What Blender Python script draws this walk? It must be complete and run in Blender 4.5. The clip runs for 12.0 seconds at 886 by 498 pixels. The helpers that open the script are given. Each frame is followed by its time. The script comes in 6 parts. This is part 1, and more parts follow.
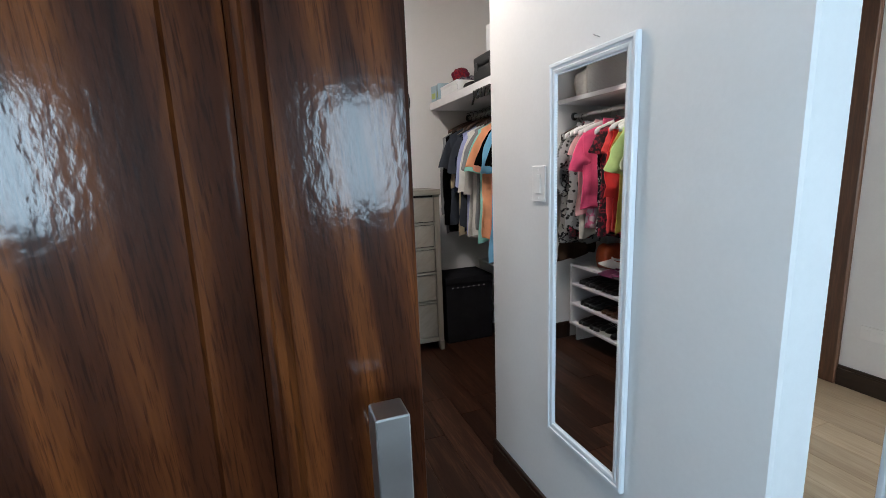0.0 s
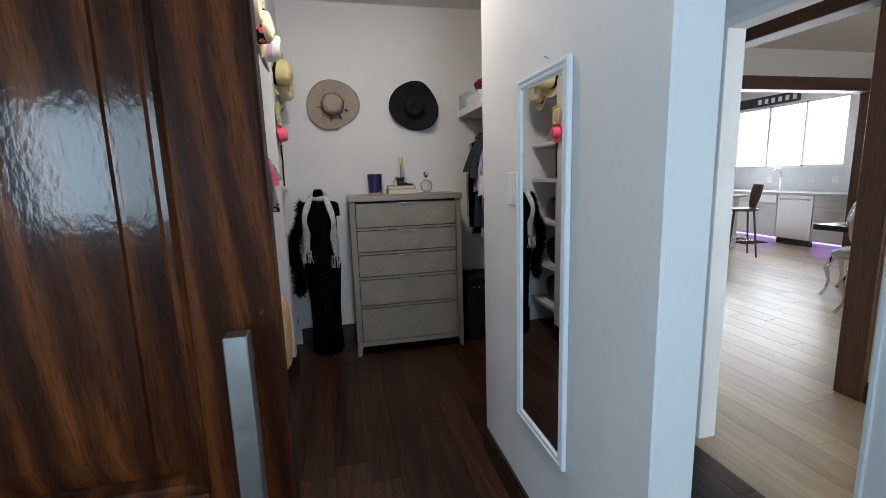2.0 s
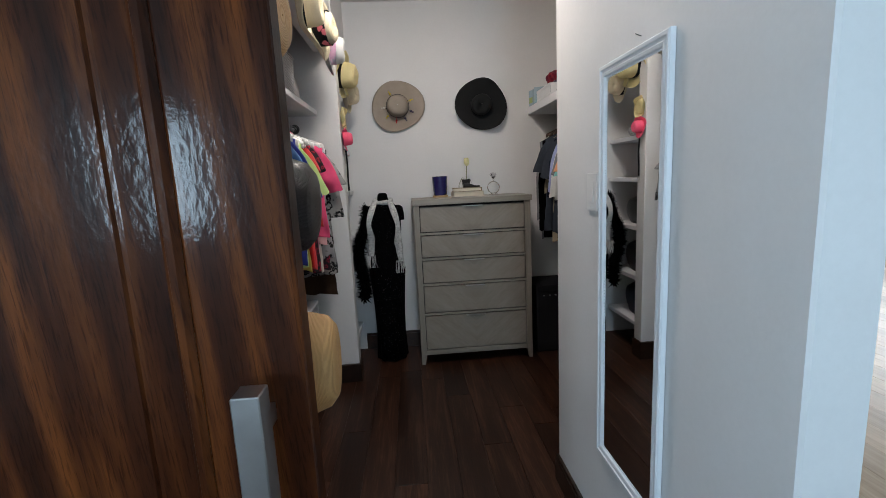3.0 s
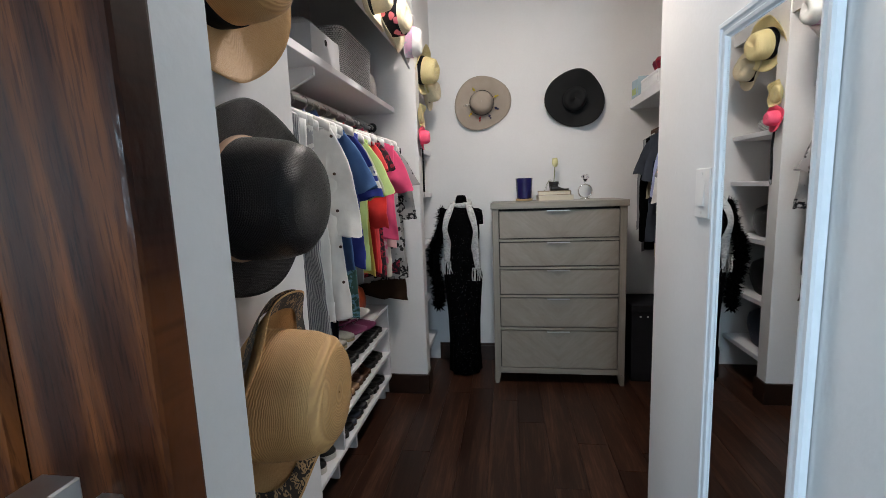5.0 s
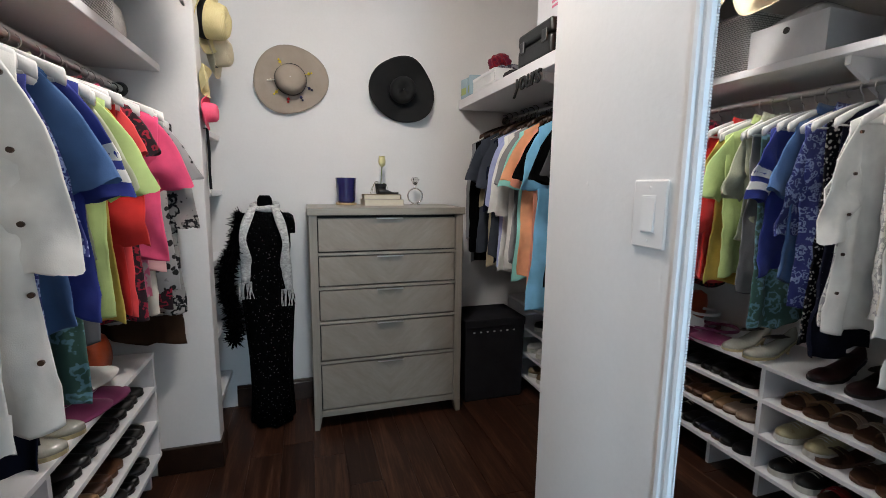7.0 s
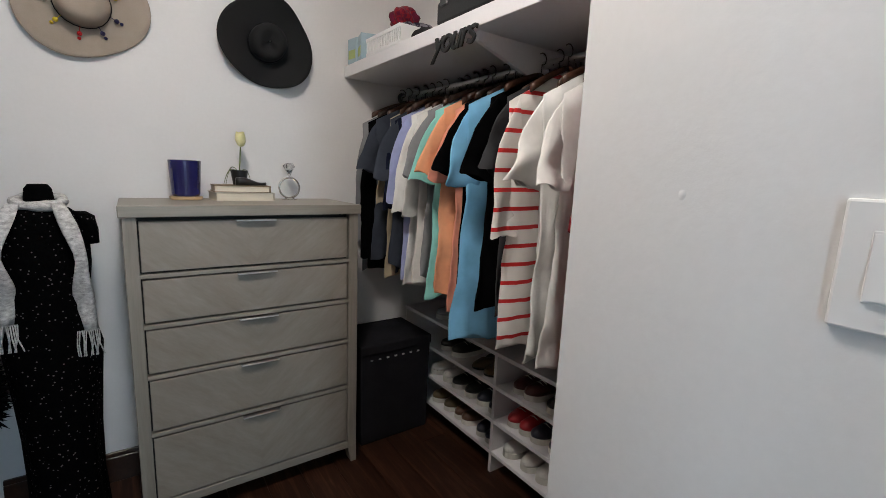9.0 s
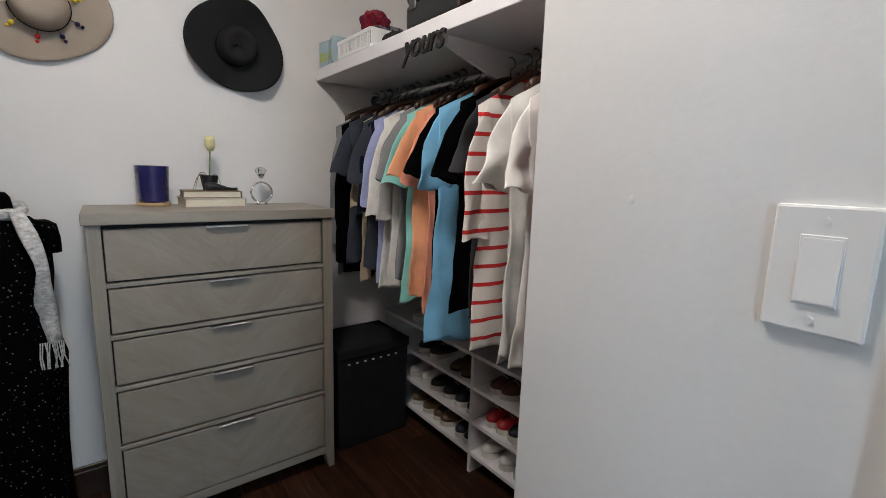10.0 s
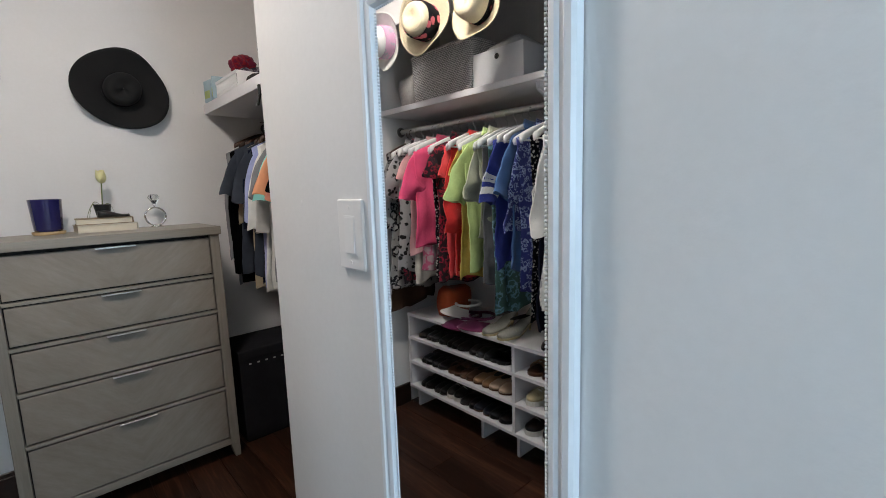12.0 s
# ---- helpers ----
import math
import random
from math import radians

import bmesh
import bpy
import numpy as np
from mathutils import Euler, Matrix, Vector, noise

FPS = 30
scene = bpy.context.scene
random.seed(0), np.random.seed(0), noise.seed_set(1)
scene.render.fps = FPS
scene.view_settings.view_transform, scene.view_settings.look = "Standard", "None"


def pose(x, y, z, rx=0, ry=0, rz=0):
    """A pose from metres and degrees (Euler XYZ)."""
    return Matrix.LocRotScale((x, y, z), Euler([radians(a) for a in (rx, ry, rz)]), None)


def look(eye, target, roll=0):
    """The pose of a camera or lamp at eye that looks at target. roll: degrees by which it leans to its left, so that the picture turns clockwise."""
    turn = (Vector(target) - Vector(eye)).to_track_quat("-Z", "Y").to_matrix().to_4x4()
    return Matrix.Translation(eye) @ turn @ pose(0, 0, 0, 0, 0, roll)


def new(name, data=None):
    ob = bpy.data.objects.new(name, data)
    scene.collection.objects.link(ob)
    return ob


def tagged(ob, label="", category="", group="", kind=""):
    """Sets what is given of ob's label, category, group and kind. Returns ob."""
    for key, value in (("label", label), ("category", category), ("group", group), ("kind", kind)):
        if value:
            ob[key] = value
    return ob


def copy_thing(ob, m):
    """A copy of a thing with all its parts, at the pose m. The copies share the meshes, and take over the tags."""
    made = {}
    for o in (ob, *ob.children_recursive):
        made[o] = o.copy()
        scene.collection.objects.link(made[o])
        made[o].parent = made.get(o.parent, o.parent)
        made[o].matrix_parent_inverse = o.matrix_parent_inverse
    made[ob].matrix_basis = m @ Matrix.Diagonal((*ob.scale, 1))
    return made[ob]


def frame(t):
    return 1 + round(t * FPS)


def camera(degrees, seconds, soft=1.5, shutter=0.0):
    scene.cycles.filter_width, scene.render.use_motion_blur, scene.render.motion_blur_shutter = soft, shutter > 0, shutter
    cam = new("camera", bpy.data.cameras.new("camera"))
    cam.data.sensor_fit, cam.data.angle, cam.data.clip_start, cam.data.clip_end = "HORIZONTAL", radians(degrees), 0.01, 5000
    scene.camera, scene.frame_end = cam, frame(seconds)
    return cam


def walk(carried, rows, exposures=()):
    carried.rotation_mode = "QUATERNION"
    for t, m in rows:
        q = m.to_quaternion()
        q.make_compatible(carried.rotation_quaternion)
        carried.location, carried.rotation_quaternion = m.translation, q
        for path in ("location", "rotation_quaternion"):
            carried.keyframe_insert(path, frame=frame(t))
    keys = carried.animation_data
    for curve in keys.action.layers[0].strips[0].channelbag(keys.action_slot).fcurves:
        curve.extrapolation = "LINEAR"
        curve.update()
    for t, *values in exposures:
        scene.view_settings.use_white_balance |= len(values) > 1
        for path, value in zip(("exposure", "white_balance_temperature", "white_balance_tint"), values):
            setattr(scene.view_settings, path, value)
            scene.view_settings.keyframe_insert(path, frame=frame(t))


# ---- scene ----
cam = camera(90.3, 12.0, 0.8)
PATH = [
    (0, (0.485, 0.632, 1.372), (1.172, 2.477, 1.021), -2.1),
    (0.5, (0.513, 0.533, 1.376), (1.15, 2.392, 1.005), -2.1),
    (1, (0.532, 0.47, 1.371), (1.154, 2.334, 1.001), -1.8),
    (1.5, (0.632, 0.408, 1.368), (1.177, 2.302, 1.025), -1.5),
    (2, (0.709, 0.366, 1.372), (1.14, 2.291, 1.043), -1.7),
    (2.5, (0.723, 0.387, 1.378), (1.048, 2.333, 1.052), -2.2),
    (3, (0.742, 0.529, 1.383), (0.874, 2.5, 1.066), -2.8),
    (3.5, (0.806, 0.651, 1.39), (0.668, 2.622, 1.077), -2.9),
    (3.7, (0.862, 0.684, 1.381), (0.602, 2.643, 1.077), -2.2),
    (5.3, (0.856, 0.786, 1.35), (0.561, 2.745, 1.076), -2.1),
    (5.5, (0.819, 0.807, 1.348), (0.629, 2.778, 1.066), -1.9),
    (6, (0.751, 0.888, 1.339), (0.874, 2.864, 1.056), -0.9),
    (6.5, (0.754, 1.069, 1.346), (1.161, 3.007, 1.07), 0.0),
    (7, (0.743, 1.3, 1.362), (1.332, 3.19, 1.075), 0.7),
    (7.2, (0.717, 1.376, 1.377), (1.38, 3.239, 1.078), 0.9),
    (8.8, (0.796, 1.857, 1.374), (1.895, 3.496, 1.047), 2.4),
    (9, (0.789, 1.874, 1.381), (1.931, 3.483, 1.051), 2.4),
    (9.5, (0.796, 1.875, 1.386), (2.002, 3.436, 1.055), 2.2),
    (10, (0.808, 1.851, 1.391), (2.018, 3.411, 1.067), 1.8),
    (10.5, (0.833, 1.747, 1.389), (2.025, 3.324, 1.088), 1.4),
    (11, (0.876, 1.625, 1.394), (2.08, 3.198, 1.116), 0.5),
    (11.5, (0.892, 1.476, 1.391), (2.188, 2.976, 1.125), -0.9),
    (12, (0.94, 1.283, 1.39), (2.277, 2.745, 1.116), -1.9),
]
walk(cam, [(t, look(eye, target, roll)) for t, eye, target, roll in PATH], [(0.0, 0.18), (1.0, 0.15), (2.0, -0.3), (3.0, -0.26), (3.5, 0.12), (5.5, 0.15), (7.0, 0.24), (9.0, 0.17), (10.5, 0.1), (12.0, 0.06)])

# ---- world and light ----
world = bpy.data.worlds.new("world")
scene.world = world
world.use_nodes = True
wn = world.node_tree
sky = wn.nodes.new("ShaderNodeTexSky")
sky.sky_type, sky.sun_disc, sky.sun_elevation, sky.sun_rotation = "NISHITA", False, radians(48), radians(200)
wn.nodes["Background"].inputs["Strength"].default_value = 0.12
wn.links.new(sky.outputs["Color"], wn.nodes["Background"].inputs["Color"])


def area_lamp(name, m, w, h, power, color):
    data = bpy.data.lights.new(name, "AREA")
    data.shape, data.size, data.size_y, data.energy, data.color = "RECTANGLE", w, h, power, color
    ob = new(name, data)
    ob.matrix_world = m
    return ob


sun_data = bpy.data.lights.new("sun", "SUN")
sun_data.energy, sun_data.angle, sun_data.color = 3.0, radians(0.5), (1.0, 0.95, 0.88)
sun = new("sun", sun_data)
sun.matrix_world = look((0, 0, 20), (-6, 14, 0))

WIN_POWER, KITCHEN_POWER, CEIL_GLOW = 39, 85, 96.0
for wx, ww, share in ((-0.72, 0.46, 1.2), (0.98, 0.44, 0.82)):
    area_lamp("window_daylight", look((wx, -1.16, 1.48), (wx, 2, 1.2)), ww, 0.62, WIN_POWER * share, (0.57, 0.80, 1.0))
area_lamp("kitchen_daylight", look((8.88, 7.65, 1.93), (5.5, 5.6, 0.6)), 2.7, 1.1, KITCHEN_POWER, (0.86, 0.93, 1.0))
# Lamps added to brighten the dining area and hall; their windows are unseen.
area_lamp("dining_daylight", look((5.2, -0.96, 1.55), (5.2, 3, 0.6)), 1.5, 1.2, 75, (0.9, 0.95, 1.0))
area_lamp("hall_daylight", look((3.07, -0.96, 1.55), (3.07, 3, 0.6)), 0.6, 1.2, 42, (0.86, 0.94, 1.0))

# ---- materials ----


def mat_base(name):
    m = bpy.data.materials.new(name)
    m.use_nodes = True
    return m, m.node_tree.nodes, m.node_tree.links, m.node_tree.nodes["Principled BSDF"]


def ramp(nodes, stops):
    r = nodes.new("ShaderNodeValToRGB")
    els = r.color_ramp.elements
    while len(els) < len(stops):
        els.new(0.5)
    for e, (p, c) in zip(els, stops):
        e.position, e.color = p, (*c, 1)
    return r


def coords(nodes, links, stretch=(1, 1, 1), turn=(0, 0, 0)):
    tc, mp = nodes.new("ShaderNodeTexCoord"), nodes.new("ShaderNodeMapping")
    mp.inputs["Scale"].default_value = stretch
    mp.inputs["Rotation"].default_value = [radians(a) for a in turn]
    links.new(tc.outputs["Object"], mp.inputs["Vector"])
    return mp


def noise_tex(nodes, links, mp, scale, detail=4, rough=0.6):
    n = nodes.new("ShaderNodeTexNoise")
    n.inputs["Scale"].default_value, n.inputs["Detail"].default_value, n.inputs["Roughness"].default_value = scale, detail, rough
    links.new(mp.outputs["Vector"], n.inputs["Vector"])
    return n


def add_bump(nodes, links, bsdf, height, strength, distance=0.002):
    b = nodes.new("ShaderNodeBump")
    b.inputs["Strength"].default_value, b.inputs["Distance"].default_value = strength, distance
    links.new(height, b.inputs["Height"])
    links.new(b.outputs["Normal"], bsdf.inputs["Normal"])
    return b


def surface(name, c1, c2, scale=6.0, rough=0.6, bump=0.15, fine=120.0, metal=0.0, stretch=(1, 1, 1), coat=0.0, vary=0.08, turn=(0, 0, 0)):
    """A plain surface whose colour wanders between two tones, with fine relief."""
    m, nodes, links, b = mat_base(name)
    mp = coords(nodes, links, stretch, turn)
    n1, n2 = noise_tex(nodes, links, mp, scale), noise_tex(nodes, links, mp, fine, 3)
    r = ramp(nodes, [(0.3, c1), (0.7, c2)])
    mix = nodes.new("ShaderNodeMix")
    mix.inputs["Factor"].default_value = 0.3
    links.new(n1.outputs["Fac"], mix.inputs["A"])
    links.new(n2.outputs["Fac"], mix.inputs["B"])
    links.new(mix.outputs["Result"], r.inputs["Fac"])
    links.new(r.outputs["Color"], b.inputs["Base Color"])
    rr = nodes.new("ShaderNodeMapRange")
    rr.inputs["To Min"].default_value, rr.inputs["To Max"].default_value = max(0.02, rough - vary), min(1, rough + vary)
    links.new(n1.outputs["Fac"], rr.inputs["Value"])
    links.new(rr.outputs["Result"], b.inputs["Roughness"])
    b.inputs["Metallic"].default_value, b.inputs["Coat Weight"].default_value = metal, coat
    if bump:
        add_bump(nodes, links, b, n2.outputs["Fac"], bump)
    return m


def wood(name, dark, mid, light, along=1, scale=1.0, rough=0.4, coat=0.0, coat_rough=0.1, tone=0.35, grain=0.2, spec=0.5):
    """Wood whose grain runs along one axis, each board with a tone of its own."""
    m, nodes, links, b = mat_base(name)
    st = [14 * scale, 14 * scale, 14 * scale]
    st[along] = 0.9 * scale
    tc, mp, info = nodes.new("ShaderNodeTexCoord"), nodes.new("ShaderNodeMapping"), nodes.new("ShaderNodeObjectInfo")
    mp.inputs["Scale"].default_value = st
    off = nodes.new("ShaderNodeVectorMath")
    off.operation = "SCALE"
    off.inputs["Scale"].default_value = 37.0
    comb = nodes.new("ShaderNodeCombineXYZ")
    for s in "XYZ":
        links.new(info.outputs["Random"], comb.inputs[s])
    links.new(comb.outputs["Vector"], off.inputs[0])
    links.new(off.outputs["Vector"], mp.inputs["Location"])
    links.new(tc.outputs["Object"], mp.inputs["Vector"])
    n1, n2 = noise_tex(nodes, links, mp, 1.3, 6, 0.65), noise_tex(nodes, links, mp, 9.0, 4, 0.7)
    n1.inputs["Distortion"].default_value = 0.9
    mix = nodes.new("ShaderNodeMix")
    mix.inputs["Factor"].default_value = 0.35
    links.new(n1.outputs["Fac"], mix.inputs["A"])
    links.new(n2.outputs["Fac"], mix.inputs["B"])
    r = ramp(nodes, [(0.3, dark), (0.5, mid), (0.72, light)])
    links.new(mix.outputs["Result"], r.inputs["Fac"])
    hsv = nodes.new("ShaderNodeHueSaturation")
    val = nodes.new("ShaderNodeMapRange")
    val.inputs["To Min"].default_value, val.inputs["To Max"].default_value = 1 - tone, 1 + tone
    links.new(info.outputs["Random"], val.inputs["Value"])
    links.new(val.outputs["Result"], hsv.inputs["Value"])
    links.new(r.outputs["Color"], hsv.inputs["Color"])
    links.new(hsv.outputs["Color"], b.inputs["Base Color"])
    rr = nodes.new("ShaderNodeMapRange")
    rr.inputs["To Min"].default_value, rr.inputs["To Max"].default_value = rough - 0.08, rough + 0.1
    links.new(n1.outputs["Fac"], rr.inputs["Value"])
    links.new(rr.outputs["Result"], b.inputs["Roughness"])
    add_bump(nodes, links, b, n2.outputs["Fac"], grain, 0.0015)
    b.inputs["Coat Weight"].default_value, b.inputs["Coat Roughness"].default_value = coat, coat_rough
    b.inputs["Specular IOR Level"].default_value = spec
    return m


def fabric(name, c, c2=None, kind="plain", scale=1.0, rough=0.9, turn=(0, 0, 0)):
    """Cloth: plain weave, or printed with stripes, bands, flowers, spots or checks in a second colour."""
    m, nodes, links, b = mat_base(name)
    mp = coords(nodes, links, (1, 1, 1), turn)
    soft, weave = noise_tex(nodes, links, mp, 9, 3), noise_tex(nodes, links, mp, 420, 2)
    c2 = c2 or c
    if kind in ("stripes", "bands"):
        w = nodes.new("ShaderNodeTexWave")
        w.wave_type, w.bands_direction = "BANDS", "Z" if kind == "bands" else "X"
        w.inputs["Scale"].default_value, w.inputs["Distortion"].default_value = scale, 0.25
        links.new(mp.outputs["Vector"], w.inputs["Vector"])
        fac = w.outputs["Fac"]
        stops = [(0.86, c), (0.91, c2)] if kind == "bands" else [(0.42, c), (0.52, c2)]
    elif kind in ("flowers", "spots"):
        v = nodes.new("ShaderNodeTexVoronoi")
        v.inputs["Scale"].default_value = scale
        bend = nodes.new("ShaderNodeMix")
        bend.data_type, bend.inputs[0].default_value = "RGBA", 0.06 if kind == "flowers" else 0.02
        links.new(mp.outputs["Vector"], bend.inputs[6])
        nz = noise_tex(nodes, links, mp, 30, 2)
        links.new(nz.outputs["Color"], bend.inputs[7])
        links.new(bend.outputs[2], v.inputs["Vector"])
        fac = v.outputs["Distance"]
        stops = [(0.26, c2), (0.34, c), (0.46, c), (0.52, c2)] if kind == "flowers" else [(0.3, c2), (0.38, c)]
    elif kind == "lace":
        v = nodes.new("ShaderNodeTexVoronoi")
        v.inputs["Scale"].default_value = scale
        bend = nodes.new("ShaderNodeMix")
        bend.data_type, bend.inputs[0].default_value = "RGBA", 0.045
        links.new(mp.outputs["Vector"], bend.inputs[6])
        links.new(noise_tex(nodes, links, mp, 60, 2).outputs["Color"], bend.inputs[7])
        links.new(bend.outputs[2], v.inputs["Vector"])
        fac, stops = v.outputs["Distance"], [(0.06, c2), (0.11, c), (0.52, c), (0.58, c2)]
    elif kind == "checks":
        k = nodes.new("ShaderNodeTexChecker")
        k.inputs["Scale"].default_value = scale
        links.new(mp.outputs["Vector"], k.inputs["Vector"])
        fac, stops = k.outputs["Fac"], [(0.4, c), (0.6, c2)]
    else:
        fac, stops = soft.outputs["Fac"], [(0.3, [x * 0.9 for x in c]), (0.7, [min(1, x * 1.06) for x in c])]
    r = ramp(nodes, stops)
    links.new(fac, r.inputs["Fac"])
    mul = nodes.new("ShaderNodeHueSaturation")
    vv = nodes.new("ShaderNodeMapRange")
    vv.inputs["To Min"].default_value, vv.inputs["To Max"].default_value = 0.86, 1.1
    links.new(soft.outputs["Fac"], vv.inputs["Value"])
    links.new(vv.outputs["Result"], mul.inputs["Value"])
    links.new(r.outputs["Color"], mul.inputs["Color"])
    links.new(mul.outputs["Color"], b.inputs["Base Color"])
    b.inputs["Roughness"].default_value = rough
    b.inputs["Sheen Weight"].default_value = 0.12 if max(c) > 0.1 else 0.0
    b.inputs["Specular IOR Level"].default_value = 0.25 if max(c) > 0.1 else 0.03
    add_bump(nodes, links, b, weave.outputs["Fac"], 0.25, 0.001)
    return m


def straw(name, c1, c2, rings=260.0, rough=0.6, mode="rings", depth=0.6):
    """Plaited straw: rings round the hat's axis, or a chequered weave."""
    m, nodes, links, b = mat_base(name)
    mp = coords(nodes, links)
    n = noise_tex(nodes, links, mp, 35, 3)
    if mode == "rings":
        w = nodes.new("ShaderNodeTexWave")
        w.wave_type, w.rings_direction, w.inputs["Scale"].default_value = "RINGS", "SPHERICAL", rings / 6.28
        w.inputs["Distortion"].default_value = 0.4
        links.new(mp.outputs["Vector"], w.inputs["Vector"])
        h = w.outputs["Fac"]
    else:
        w = nodes.new("ShaderNodeTexBrick")
        w.inputs["Scale"].default_value = rings
        w.inputs["Color1"].default_value, w.inputs["Color2"].default_value, w.inputs["Mortar"].default_value = (1, 1, 1, 1), (0.75, 0.75, 0.75, 1), (0, 0, 0, 1)
        w.inputs["Mortar Size"].default_value, w.inputs["Mortar Smooth"].default_value = 0.05, 0.9
        tc = nodes.new("ShaderNodeUVMap")
        links.new(tc.outputs["UV"], w.inputs["Vector"])
        h = w.outputs["Color"]
    r = ramp(nodes, [(0.1, c1), (0.9, c2)])
    mix = nodes.new("ShaderNodeMix")
    mix.inputs["Factor"].default_value = 0.45
    links.new(h, mix.inputs["A"])
    links.new(n.outputs["Fac"], mix.inputs["B"])
    links.new(mix.outputs["Result"], r.inputs["Fac"])
    links.new(r.outputs["Color"], b.inputs["Base Color"])
    b.inputs["Roughness"].default_value = rough
    add_bump(nodes, links, b, h, depth, 0.002 if mode == "rings" else 0.006)
    return m


def metal(name, c, rough=0.3):
    return surface(name, [x * 0.92 for x in c], c, 30, rough, 0.03, 300, 1.0, vary=0.06)


def glow(name, c, strength):
    m, nodes, links, b = mat_base(name)
    b.inputs["Emission Color"].default_value, b.inputs["Emission Strength"].default_value = (*c, 1), strength
    b.inputs["Base Color"].default_value = (*c, 1)
    return m


WALL = surface("wall_paint", (0.70, 0.685, 0.67), (0.76, 0.745, 0.735), 2.2, 0.62, 0.22, 70)
# sparse nicks and drips in the wall paint
wn_, wl_ = WALL.node_tree.nodes, WALL.node_tree.links
nick = wn_.new("ShaderNodeTexVoronoi")
nick.inputs["Scale"].default_value = 5.5
wl_.new(coords(wn_, wl_, (1, 1, 0.7)).outputs["Vector"], nick.inputs["Vector"])
nr = ramp(wn_, [(0.012, (1, 1, 1)), (0.03, (0, 0, 0))])
wl_.new(nick.outputs["Distance"], nr.inputs["Fac"])
nb = wn_.new("ShaderNodeBump")
nb.inputs["Strength"].default_value, nb.inputs["Distance"].default_value = 0.7, 0.002
wl_.new(nr.outputs["Color"], nb.inputs["Height"])
old = [n for n in wn_ if n.bl_idname == "ShaderNodeBump" and n != nb][0]
wl_.new(nb.outputs["Normal"], old.inputs["Normal"])
CEILP = surface("ceiling_paint", (0.66, 0.64, 0.62), (0.72, 0.70, 0.68), 2.0, 0.75, 0.2, 60)
TRIMW = surface("white_trim", (0.74, 0.74, 0.74), (0.82, 0.82, 0.82), 5, 0.4, 0.05, 80)
MELAMINE = surface("white_shelf", (0.72, 0.71, 0.73), (0.79, 0.78, 0.79), 4, 0.45, 0.05, 90)
DARKFLOOR = wood("dark_floor", (0.009, 0.0034, 0.0020), (0.031, 0.0122, 0.0068), (0.112, 0.051, 0.030), 1, 1.0, 0.34, 0.0, 0.3, tone=0.34, grain=0.12, spec=0.28)
LIGHTFLOOR = wood("light_floor", (0.30, 0.20, 0.12), (0.45, 0.33, 0.21), (0.58, 0.45, 0.31), 1, 0.8, 0.36, 0.15, 0.3, tone=0.16, grain=0.1)
JOINT = surface("floor_joint", (0.010, 0.005, 0.003), (0.016, 0.008, 0.005), 20, 0.8, 0)
JOINTL = surface("light_floor_joint", (0.16, 0.11, 0.07), (0.2, 0.14, 0.09), 20, 0.8, 0)


